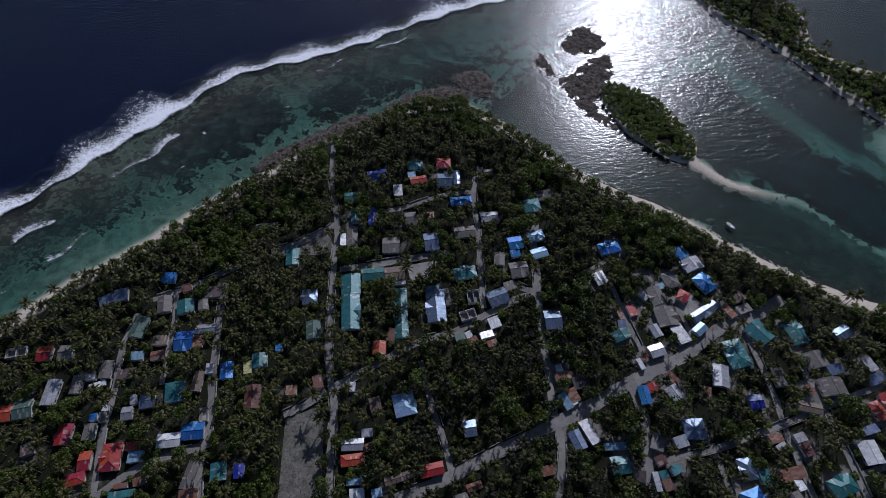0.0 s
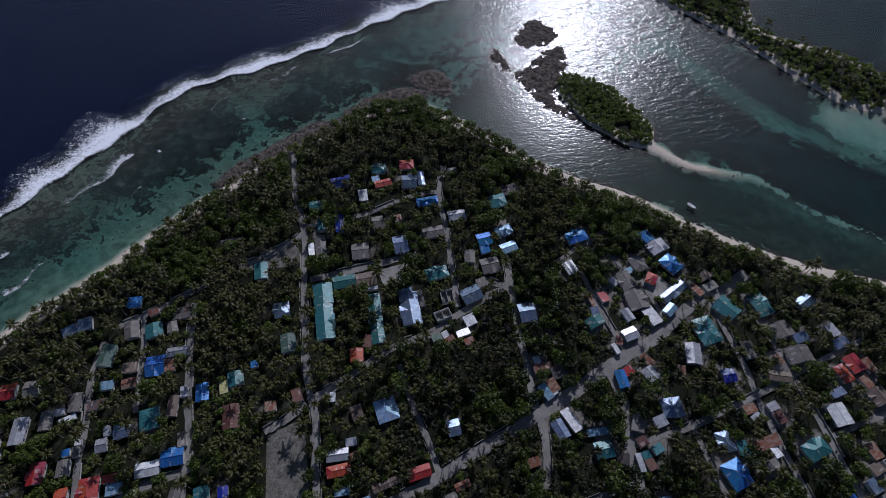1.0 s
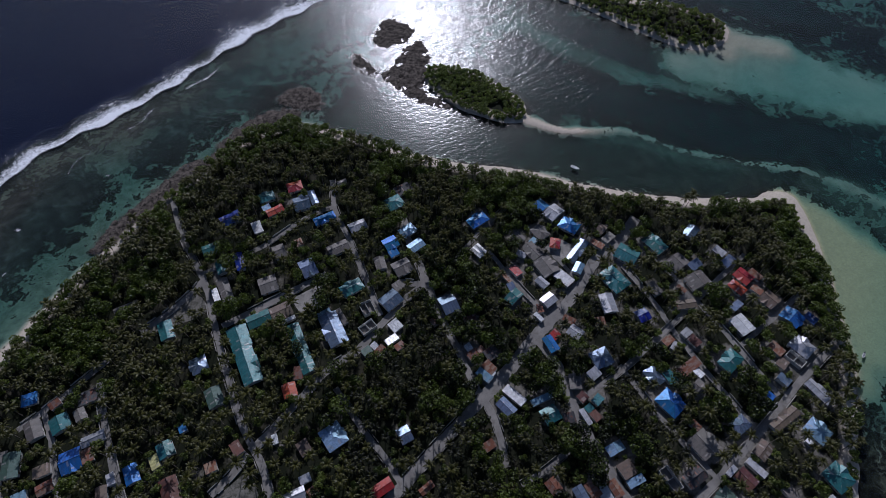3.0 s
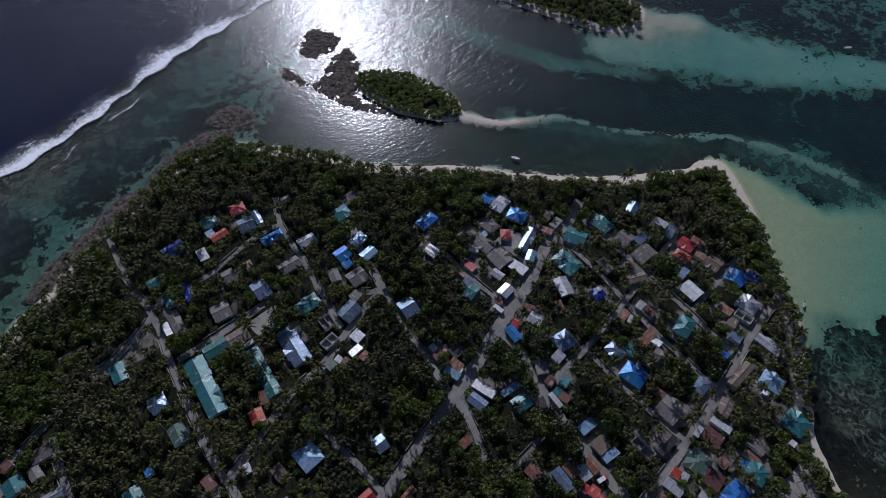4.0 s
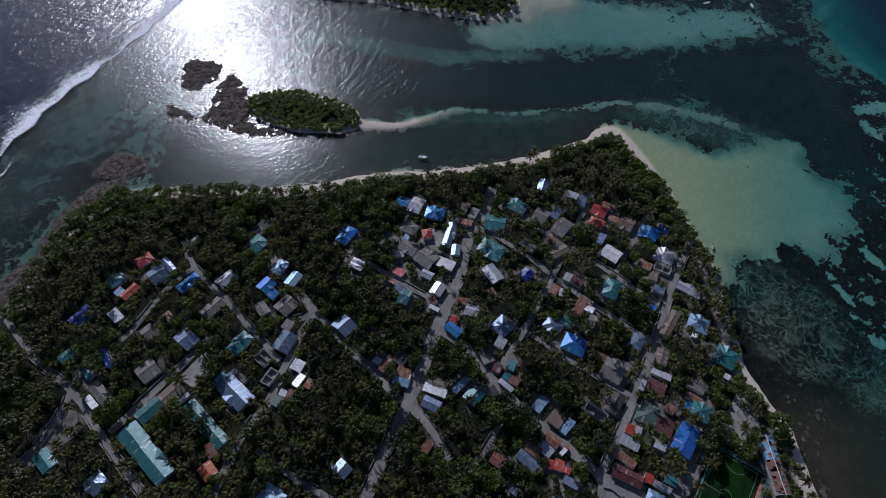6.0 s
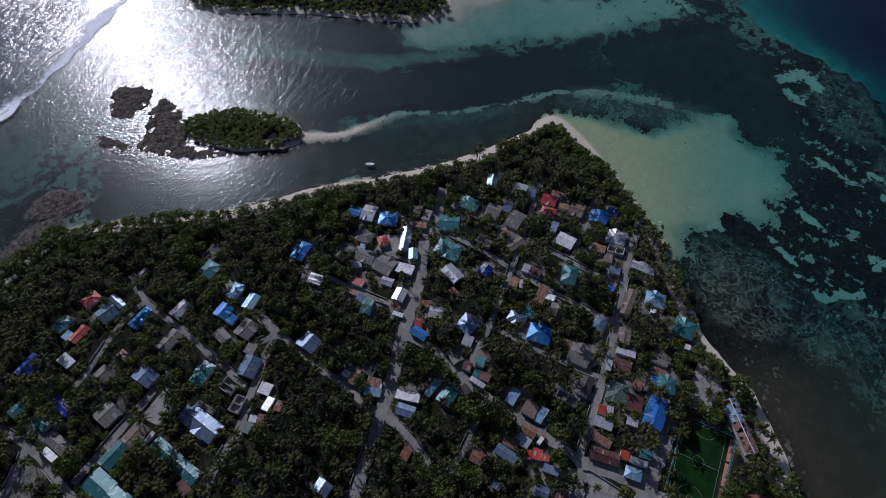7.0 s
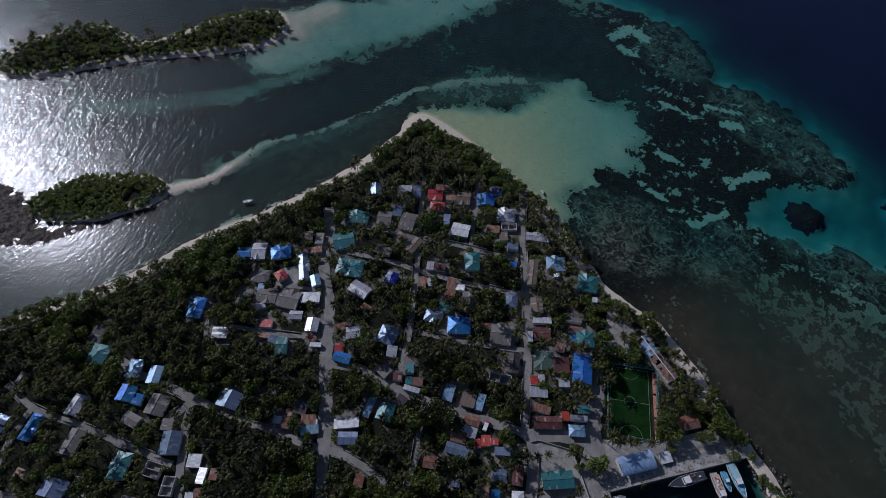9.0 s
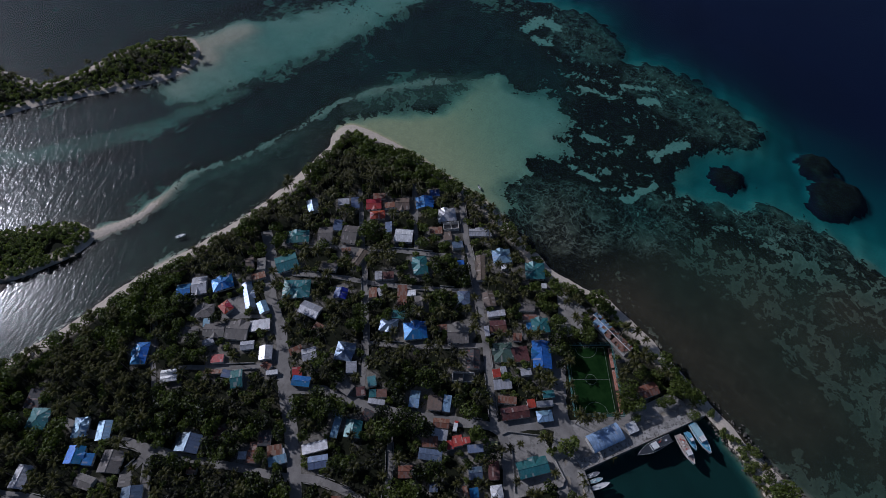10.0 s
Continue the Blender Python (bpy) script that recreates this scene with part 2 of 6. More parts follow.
depth = np.where(lag > 0, depth * (1 - lag) + lag * np.minimum(depth, 0.55 + 0.006 * np.clip(-land, 0, 60) + 1.9 * soft(100 - Y + 0.5 * (X - 320), 5, 140)), depth)
depth = depth + 3.2 * soft(off_edge, -8, 8) + 4.0 * soft(off_edge, 0, 45) + 4 * soft(off_deep, -45, 10) + 20 * soft(off_deep, -15, 130) + 6 * soft(off_surf, 8, 24) + 20 * soft(off_surf, 14, 60)
depth = depth - 0.45 * soft(-X, -232, -205) * soft(-away(X, Y, BAR), -8, -2)
depth = np.where(bommie > -4, np.minimum(depth, 2.5 + 6 * soft(-bommie, -4, 4)), depth)
depth = np.where(shoal > -6, depth + (0.35 - depth) * soft(shoal, -6, 1), depth)
depth = depth * (1 - 0.45 * soft(-np.abs(off_surf + 10), -26, -8))
depth = np.where(inside(X, Y, BASIN), 5.0, depth)
rise = np.minimum(1.5, 0.17 * land) + 0.05 * wobble(X, Y, 12, 2) * soft(land, 5, 12)
fall = -np.minimum(depth, 0.03 + 0.28 * -land)
Z = np.where(land > 0, np.maximum(rise, -depth), np.where((shoal > -6) | (bar > 0.3) | inside(X, Y, BASIN), -depth, fall))
ground = tagged(sheet("ground", xs, ys, Z), "sandy island ground running out into a shallow reef bed", "ground", kind="structure")
weed = 0.45 + 0.2 * wobble(X, Y, 110, 11) + 0.22 * soft(-land, 4, 40) * (1 - west)
weed = weed + 0.55 * chan + 0.5 * soft(depth_in(X, Y, NEAR_WEED), -10, 6) + 0.5 * soft(depth_in(X, Y, WEST_WEED), -14, 8) + 0.16 * west * soft(-land, 25, 50) + 0.45 * soft(depth_in(X, Y, NORTH_WEED), -12, 8)
lag_edge = soft(in_lagoon, -12, 8)
reefy = soft(X, 235, 285) * soft(-Y, -70, 10) * (1 - lag_edge) * (1 - soft(depth_in(X, Y, MURK), -40, 0))
weed = weed * (1 - reefy) + reefy * (0.86 + 0.14 * wobble(X, Y, 45, 33))
weed = weed + 0.25 * soft(land, -30, -6) * soft(X, 80, 130) * soft(Y, 120, 150)
weed = weed * (1 - 0.97 * lag_edge) * (1 - 0.97 * bar) * (1 - 0.9 * shelf * (1 - 0.4 * soft(X, 410, 500))) - 0.3 * west * soft(land, -30, -6) + 0.8 * soft(off_surf, -6, 6)
weed = weed + (1.0 - weed) * inner * (1 - bar) * (1 - lag_edge)
weed = weed - 0.45 * soft(depth_in(X, Y, RUBBLE_BED), -10, 4) - 0.06 * tongue
weed = np.maximum(weed, 0.95 * (grey > 0.4) * (1 - lag_edge))
weed = np.where(inside(X, Y, BASIN), 0, weed + 0.8 * off_east)
weed = weed * (1 - spit) * (1 - soft(off_edge, -4, 5)) * (1 - 0.75 * soft(pocket, -2, 3))
weed = np.where(bommie > -3, 1.2, weed)
rubble = np.maximum(soft(shoal, -5, 1), 0.5 * soft(-np.abs(off_surf + 30), -46, -8))
murk = np.maximum(soft(depth_in(X, Y, MURK), -30, 20), 1.45 * soft(depth_in(X, Y, BASIN), -7, 2))
clean = np.clip(np.maximum.reduce([0.75 * lag_edge, bar, spit, 0.85 * shelf, soft(land, -5, -1), 0.9 * soft(off_edge, -8, 6), 0.6 * reefy, 0.9 * soft(pocket, -3, 1)]), 0, 1)
near = np.clip(land / 20, -1, 1)
for key, values in (("weed", np.clip(weed, 0, 1.2)), ("land", near), ("rubble", rubble), ("murk", murk), ("clean", clean), ("grey", grey), ("veil", veil), ("silt", lag_edge * (1 - 0.8 * soft(100 - Y + 0.5 * (X - 320), 20, 130)))):
    at = ground.data.attributes.new(key, "FLOAT", "POINT")
    at.data.foreach_set("value", values.astype(np.float32).ravel())

m, nt, bsdf, out = nodes_of("island_ground")
geo = nt.nodes.new("ShaderNodeNewGeometry")
sep = nt.nodes.new("ShaderNodeSeparateXYZ")
nt.links.new(geo.outputs["Position"], sep.inputs[0])
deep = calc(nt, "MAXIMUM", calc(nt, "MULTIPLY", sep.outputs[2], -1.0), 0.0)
attr = {}
for key in ("weed", "land", "rubble", "murk", "clean", "grey", "veil", "silt", "yard"):
    n = nt.nodes.new("ShaderNodeAttribute")
    n.attribute_name = key
    attr[key] = n.outputs["Fac"]
grain = place_noise(nt, 0.9, 6, 0.7, "Position")
litter = place_noise(nt, 2.6, 4, 0.7, "Position")
blot = place_noise(nt, 0.06, 7, 0.6, "Position")
bend = place_noise(nt, 0.035, 3, 0.5, "Position")
shift = nt.nodes.new("ShaderNodeVectorMath")
shift.operation = "MULTIPLY_ADD"
shift.inputs[1].default_value = (14, 14, 0)
nt.links.new(bend.outputs["Color"], shift.inputs[0])
nt.links.new(geo.outputs["Position"], shift.inputs[2])
coral = node(nt, "ShaderNodeTexNoise", Scale=0.14, Detail=9.0, Roughness=0.64)
clump = node(nt, "ShaderNodeTexNoise", Scale=0.42, Detail=5.0, Roughness=0.6)
vein = node(nt, "ShaderNodeTexNoise", Scale=0.11, Detail=4.0, Roughness=0.55)
for n in (coral, clump, vein):
    nt.links.new(shift.outputs[0], n.inputs["Vector"])
sand = ramp(nt, grain.outputs[0], [(0.3, (0.34, 0.29, 0.225)), (0.7, (0.54, 0.475, 0.375))]).outputs[0]
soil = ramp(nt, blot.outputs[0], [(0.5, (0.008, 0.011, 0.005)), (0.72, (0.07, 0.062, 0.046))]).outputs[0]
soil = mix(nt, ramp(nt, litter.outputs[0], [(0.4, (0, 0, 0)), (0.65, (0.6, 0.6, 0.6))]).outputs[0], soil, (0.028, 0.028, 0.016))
beach = ramp(nt, grain.outputs[0], [(0.3, (0.42, 0.36, 0.285)), (0.7, (0.64, 0.56, 0.455))]).outputs[0]
trodden = ramp(nt, grain.outputs[0], [(0.3, (0.1, 0.09, 0.075)), (0.7, (0.25, 0.23, 0.2))]).outputs[0]
paths = calc(nt, "ADD", attr["yard"], calc(nt, "MULTIPLY", calc(nt, "SUBTRACT", blot.outputs[0], 0.5), 2.4))
soil = mix(nt, ramp(nt, paths, [(0.45, (0, 0, 0)), (0.7, (1, 1, 1))]).outputs[0], soil, trodden)
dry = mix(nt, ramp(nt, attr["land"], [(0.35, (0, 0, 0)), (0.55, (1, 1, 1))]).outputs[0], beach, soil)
patch = calc(nt, "ADD", calc(nt, "MULTIPLY", blot.outputs[0], 1.0), calc(nt, "MULTIPLY", coral.outputs[0], 2.5))
patch = calc(nt, "ADD", patch, calc(nt, "MULTIPLY", clump.outputs[0], 1.1))
patch = calc(nt, "ADD", calc(nt, "SUBTRACT", patch, 2.4), attr["weed"])
weedy = ramp(nt, patch, [(0.44, (0, 0, 0)), (0.52, (1, 1, 1))]).outputs[0]
mottle = calc(nt, "ADD", calc(nt, "MULTIPLY", clump.outputs[0], 0.6), calc(nt, "MULTIPLY", coral.outputs[0], 0.4))
reef = ramp(nt, mottle, [(0.4, (0.002, 0.0025, 0.002)), (0.55, (0.014, 0.014, 0.01)), (0.66, (0.06, 0.056, 0.038))]).outputs[0]
stone = ramp(nt, coral.outputs[0], [(0.32, (0.035, 0.03, 0.024)), (0.55, (0.1, 0.083, 0.068)), (0.7, (0.24, 0.21, 0.18))]).outputs[0]
film = ramp(nt, coral.outputs[0], [(0.35, (0.1, 0.105, 0.075)), (0.65, (0.25, 0.24, 0.175))]).outputs[0]
ridge = calc(nt, "ABSOLUTE", calc(nt, "SUBTRACT", vein.outputs[0], 0.5))
ridge = ramp(nt, ridge, [(0.0, (1, 1, 1)), (0.03, (0, 0, 0))]).outputs[0]
worn = ramp(nt, mottle, [(0.38, (0.004, 0.004, 0.003)), (0.48, (0.045, 0.042, 0.03)), (0.6, (0.17, 0.16, 0.115))]).outputs[0]
worn = mix(nt, ramp(nt, coral.outputs[0], [(0.46, (0, 0, 0)), (0.54, (0.85, 0.85, 0.85))]).outputs[0], worn, (0.003, 0.003, 0.003))
worn = mix(nt, ramp(nt, blot.outputs[0], [(0.5, (0, 0, 0)), (0.64, (0.6, 0.6, 0.6))]).outputs[0], worn, film)
worn = mix(nt, calc(nt, "MULTIPLY", ridge, calc(nt, "MULTIPLY", clump.outputs[0], 1.5), True), worn, (0.24, 0.225, 0.175))
worn = mix(nt, ramp(nt, mottle, [(0.62, (0, 0, 0)), (0.66, (0.9, 0.9, 0.9))]).outputs[0], worn, (0.32, 0.3, 0.24))
bed = mix(nt, weedy, mix(nt, attr["clean"], film, sand), mix(nt, attr["grey"], reef, worn))
bed = mix(nt, attr["veil"], bed, film)
bed = mix(nt, attr["silt"], bed, mix(nt, 1.0, bed, (0.93, 1.0, 0.78), "MULTIPLY"))
bed = mix(nt, attr["rubble"], bed, stone)
bed = mix(nt, calc(nt, "MULTIPLY", attr["murk"], 0.62), bed, mix(nt, blot.outputs[0], (0.03, 0.023, 0.015), (0.12, 0.092, 0.06)))
# light lost in the water, and the blue sent back, painted into the bed colour by depth
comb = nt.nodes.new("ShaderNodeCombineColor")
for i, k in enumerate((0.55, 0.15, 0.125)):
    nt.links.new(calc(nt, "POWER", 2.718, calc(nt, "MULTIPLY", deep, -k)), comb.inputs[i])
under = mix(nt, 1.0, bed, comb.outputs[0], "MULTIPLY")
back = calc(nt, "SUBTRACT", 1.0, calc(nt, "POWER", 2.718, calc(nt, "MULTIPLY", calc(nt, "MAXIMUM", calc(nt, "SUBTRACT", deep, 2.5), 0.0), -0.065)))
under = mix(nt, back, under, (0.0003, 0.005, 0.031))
below = calc(nt, "GREATER_THAN", deep, 0.0)
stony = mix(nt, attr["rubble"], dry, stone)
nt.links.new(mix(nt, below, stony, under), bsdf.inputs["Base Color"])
bsdf.inputs["Roughness"].default_value = 0.9
bsdf.inputs["Specular IOR Level"].default_value = 0.1
gb = node(nt, "ShaderNodeBump", Strength=0.6, Distance=0.4)
nt.links.new(coral.outputs[0], gb.inputs["Height"])
nt.links.new(gb.outputs[0], bsdf.inputs["Normal"])
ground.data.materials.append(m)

# ---- sea surface ----
wx, wy = grown(-440, 690, 10, 3500), grown(-350, 640, 10, 3500)
water = tagged(sheet("water", wx, wy, np.zeros((len(wy), len(wx)))), "rippled clear sea over reef and sand", "sea", kind="structure")
WX, WY = np.meshgrid(wx, wy)
outside = np.where(WY - np.interp(WX, SURF[:, 0], SURF[:, 1]) > 0, away(WX, WY, SURF), 0)
at = water.data.attributes.new("swell", "FLOAT", "POINT")
lee = soft(-away(WX, WY, LEE), -75, -25)
open_reach = soft(-away(WX, WY, REACH), -190, -20)
at.data.foreach_set("value", (1.6 * soft(outside, 0, 50) - 0.68 * lee + 1.1 * open_reach).astype(np.float32).ravel())
m, nt, bsdf, out = nodes_of("sea_water")
nt.nodes.remove(bsdf)
geo = nt.nodes.new("ShaderNodeNewGeometry")
def wave_noise(turn, long, scale, detail, rough):
    """Noise drawn out along the crests, which run at turn degrees from the x axis."""
    m = nt.nodes.new("ShaderNodeMapping")
    m.vector_type = "TEXTURE"
    m.inputs["Rotation"].default_value = (0, 0, radians(turn))
    m.inputs["Scale"].default_value = (long, 1, 1)
    nt.links.new(geo.outputs["Position"], m.inputs["Vector"])
    n = node(nt, "ShaderNodeTexNoise", Scale=scale, Detail=detail, Roughness=rough, Distortion=0.35)
    nt.links.new(m.outputs[0], n.inputs["Vector"])
    return n.outputs[0]


swell = nt.nodes.new("ShaderNodeAttribute")
swell.attribute_name = "swell"
rough_sea = calc(nt, "MINIMUM", calc(nt, "MAXIMUM", calc(nt, "ADD", swell.outputs["Fac"], 1.0), 0.3), 1.25)
hgt = calc(nt, "ADD", calc(nt, "MULTIPLY", wave_noise(4, 2.4, 0.32, 2, 0.5), 0.22), calc(nt, "MULTIPLY", wave_noise(-14, 1.8, 0.75, 2, 0.5), 0.17))
hgt = calc(nt, "MULTIPLY", hgt, rough_sea)
gusts = place_noise(nt, 0.012, 3, 0.5, "Position")
hgt = calc(nt, "MULTIPLY", hgt, calc(nt, "ADD", calc(nt, "MULTIPLY", gusts.outputs[0], 1.6), 0.2))
roll = calc(nt, "MAXIMUM", calc(nt, "SUBTRACT", swell.outputs["Fac"], 0.5), 0.0)
hgt = calc(nt, "ADD", hgt, calc(nt, "MULTIPLY", wave_noise(8, 2.2, 0.2, 3, 0.55), calc(nt, "MULTIPLY", roll, 1.0)))
bump = node(nt, "ShaderNodeBump", Strength=1.0, Distance=1.0)
nt.links.new(hgt, bump.inputs["Height"])
fres = node(nt, "ShaderNodeFresnel", IOR=1.33)
gloss = nt.nodes.new("ShaderNodeBsdfGlossy")
chop = calc(nt, "ADD", calc(nt, "MULTIPLY", swell.outputs["Fac"], 0.025), 0.2)
nt.links.new(calc(nt, "MINIMUM", calc(nt, "MAXIMUM", chop, 0.19), 0.24), gloss.inputs["Roughness"])
clear = nt.nodes.new("ShaderNodeBsdfTransparent")
blend = nt.nodes.new("ShaderNodeMixShader")
nt.links.new(bump.outputs[0], gloss.inputs["Normal"])
nt.links.new(bump.outputs[0], fres.inputs["Normal"])
for src, dst in ((fres.outputs[0], blend.inputs[0]), (clear.outputs[0], blend.inputs[1]), (gloss.outputs[0], blend.inputs[2]), (blend.outputs[0], out.inputs["Surface"])):
    nt.links.new(src, dst)
water.data.materials.append(m)
water.visible_shadow = False

# ---- parts and joined meshes ----
def mesh_of(name, verts, faces, material):
    me = bpy.data.meshes.new(name)
    me.from_pydata([tuple(v) for v in verts], [], [tuple(f) for f in faces])
    me.materials.append(material)
    me.update()
    return me


def part(name, shape, material, parent=None, label="", at=None):
    """Links (verts, faces), or a mesh, as one mesh object under a thing or part."""
    me = shape if isinstance(shape, bpy.types.Mesh) else mesh_of(name, shape[0], shape[1], material)
    ob = new(name, me)
    ob.parent = parent
    if at is not None:
        ob.matrix_basis = at
    return tagged(ob, label)


def holder(name, m, label, category, group=""):
    ob = new(name)
    ob.empty_display_size = 0.5
    ob.matrix_basis = m
    return tagged(ob, label, category, group)


def box(x0, y0, z0, x1, y1, z1):
    v = [(x, y, z) for z in (z0, z1) for x, y in ((x0, y0), (x1, y0), (x1, y1), (x0, y1))]
    return v, [(3, 2, 1, 0), (4, 5, 6, 7), (0, 1, 5, 4), (1, 2, 6, 5), (2, 3, 7, 6), (3, 0, 4, 7)]


def joined(*shapes):
    v, f = [], []
    for a, b in shapes:
        f += [tuple(i + len(v) for i in q) for q in b]
        v += list(a)
    return v, f


def moved(shape, m):
    return [tuple(m @ Vector(p)) for p in shape[0]], shape[1]


def slab(a, b, c, d, t):
    """A thin plate through four corners, t thick downwards."""
    v = [Vector(p) for p in (a, b, c, d)]
    v += [p - Vector((0, 0, t)) for p in v]
    return [tuple(p) for p in v], [(0, 1, 2, 3), (7, 6, 5, 4), (0, 4, 5, 1), (1, 5, 6, 2), (2, 6, 7, 3), (3, 7, 4, 0)]


def tube(a, b, r0, r1, n=6):
    a, b = Vector(a), Vector(b)
    q = (b - a).to_track_quat("Z", "Y")
    v = [tuple(p + q @ Vector((r * math.cos(6.2832 * k / n), r * math.sin(6.2832 * k / n), 0))) for p, r in ((a, r0), (b, r1)) for k in range(n)]
    return v, [(k, (k + 1) % n, n + (k + 1) % n, n + k) for k in range(n)] + [tuple(range(n - 1, -1, -1)), tuple(range(n, 2 * n))]


def ground_z(x, y):
    """Height of the dry ground."""
    i = int(np.clip(np.searchsorted(xs, x) - 1, 0, len(xs) - 2))
    j = int(np.clip(np.searchsorted(ys, y) - 1, 0, len(ys) - 2))
    u, v = (x - xs[i]) / (xs[i + 1] - xs[i]), (y - ys[j]) / (ys[j + 1] - ys[j])
    return float((Z[j, i] * (1 - u) + Z[j, i + 1] * u) * (1 - v) + (Z[j + 1, i] * (1 - u) + Z[j + 1, i + 1] * u) * v)


# ---- surf: broken white water on the reef edge ----
def foam_material(name, low, high):
    m, nt, bsdf, out = nodes_of(name)
    bsdf.inputs["Base Color"].default_value = (0.92, 0.93, 0.95, 1)
    bsdf.inputs["Roughness"].default_value = 0.9
    at = nt.nodes.new("ShaderNodeAttribute")
    at.attribute_name = "froth"
    a, b = place_noise(nt, 0.22, 5, 0.7, "Position"), place_noise(nt, 0.8, 4, 0.6, "Position")
    f = calc(nt, "ADD", calc(nt, "ADD", calc(nt, "MULTIPLY", a.outputs[0], 1.0), calc(nt, "MULTIPLY", b.outputs[0], 1.15)), calc(nt, "SUBTRACT", at.outputs["Fac"], 1.08))
    nt.links.new(ramp(nt, f, [(low, (0, 0, 0)), (high, (1, 1, 1))]).outputs[0], bsdf.inputs["Alpha"])
    bp = node(nt, "ShaderNodeBump", Strength=0.8, Distance=0.5)
    nt.links.new(b.outputs[0], bp.inputs["Height"])
    nt.links.new(bp.outputs[0], bsdf.inputs["Normal"])
    return m


FOAM = foam_material("foam", 0.47, 1.05)


def surf(name, line, inner, outer, height, strong, seed, label):
    """A breaking wave: a low ridge with a steep front towards the shore and froth trailing out to sea."""
    pts = smooth(line, n=8) if len(line) < 12 else line
    r = np.random.RandomState(seed)
    ph = r.uniform(0, 6.28, 4)
    v, f, froth = [], [], []
    n = 7
    dist = 0
    for i, p in enumerate(pts):
        d = pts[min(i + 1, len(pts) - 1)] - pts[max(i - 1, 0)]
        dist += np.linalg.norm(p - pts[max(i - 1, 0)])
        d = d / max(np.linalg.norm(d), 1e-6)
        side = np.array((-d[1], d[0]))
        k = 0.5 + 0.25 * math.sin(dist / 23 + ph[0]) + 0.25 * math.sin(dist / 9.7 + ph[1])
        broad = np.interp(p[0], (-290, -215, -180, -140, -107, -72, 0), (1.0, 1.35, 1.1, 0.7, 0.65, 0.9, 1.0)) if len(line) >= 12 else 1.0
        taper = min(1, i / 3, (len(pts) - 1 - i) / 3) if len(line) < 12 else 1
        for j in range(n):
            s = j / (n - 1)
            o = -inner * (0.5 + k * 0.6) + (inner + outer * broad * (0.35 + 0.95 * k)) * s + 1.5 * math.sin(dist / 5 + ph[2])
            q = p + side * o
            crest = math.exp(-((s - 0.22) / 0.16) ** 2)
            v.append((q[0], q[1], 0.06 + height * crest * (0.4 + k) * taper))
            froth.append((strong * (0.72 + 0.5 * crest - 0.42 * s) * (0.72 + 0.45 * k) if 0 < j < n - 1 else -0.6) * taper - 0.5 * (1 - taper))
    for i in range(len(pts) - 1):
        for j in range(n - 1):
            a = i * n + j
            f.append((a, a + n, a + n + 1, a + 1))
    ob = new(name, mesh_of(name, v, f, FOAM))
    at = ob.data.attributes.new("froth", "FLOAT", "POINT")
    at.data.foreach_set("value", np.array(froth, np.float32))
    ob.data.polygons.foreach_set("use_smooth", np.ones(len(f), bool))
    return tagged(ob, label, "surf", kind="stuff")


surf("surf", smooth([tuple(p) for p in SURF[::3]], n=12), 9, 31, 0.5, 1.0, 4, "white breaking surf along the edge of the reef")
for k, q in enumerate(([(-147, 340), (-138, 351), (-118, 364)], [(-274, 200), (-261, 212), (-246, 228)], [(-233, 256), (-217, 268), (-205, 279), (-193, 295), (-189, 304)], [(-177, 300), (-171, 305)],
                       [(-184, 266), (-177, 271)], [(-244, 186), (-237, 196), (-231, 208), (-222, 215)], [(-268, 161), (-256, 173)], [(-107, 368), (-92, 379), (-76, 391)],
                       [(-60, 398), (-44, 408), (-20, 424)], [(-90, 352), (-86, 355)], [(-120, 330), (-116, 333)])):
    surf("small_breaker", q, 1.2, 8 if k not in (1, 2, 5) else 18, 0.15, 0.66, 30 + k, "thin line of white broken water over the reef flat")

# ---- bare rock shoals standing a little out of the water ----
def shoal_rock(line, seed, high):
    """A rough wet reef rock: a fine sheet with pits, ledges and pools."""
    line = np.array(line)
    lo, hi = line.min(0) - 3, line.max(0) + 3
    gx, gy = np.arange(lo[0], hi[0], 0.8), np.arange(lo[1], hi[1], 0.8)
    PX, PY = np.meshgrid(gx, gy)
    d = depth_in(PX, PY, line) + 1.4 * wobble(PX, PY, 13, seed + 40) + 0.8 * wobble(PX, PY, 5, seed + 60)
    H = np.zeros(PX.shape)
    for (j, i), _ in np.ndenumerate(H):
        p = Vector((PX[j, i] * 0.16, PY[j, i] * 0.16, seed * 3.7))
        H[j, i] = noise.fractal(p, 0.9, 2.1, 5) * 0.55 + abs(noise.noise(p * 0.5)) * 0.5
    H = H * high * 1.3 + 0.06 * np.minimum(d, 5) - 0.45 * soft(-d, 0, 2.5) + 0.05
    keep = d > -2.5
    index = -np.ones(PX.shape, int)
    index[keep] = np.arange(keep.sum())
    v = np.stack([PX[keep], PY[keep], np.maximum(H[keep], -0.6)], 1)
    a, b, c, e = index[:-1, :-1], index[:-1, 1:], index[1:, 1:], index[1:, :-1]
    full = (a >= 0) & (b >= 0) & (c >= 0) & (e >= 0)
    faces = np.stack([a[full], b[full], c[full], e[full]], 1)
    ob = new("reef_rock", mesh_of("reef_rock", v.tolist(), faces.tolist(), wet_rock))
    return tagged(ob, "rough dark wet reef rock just above the water", "rock", "reef rocks")


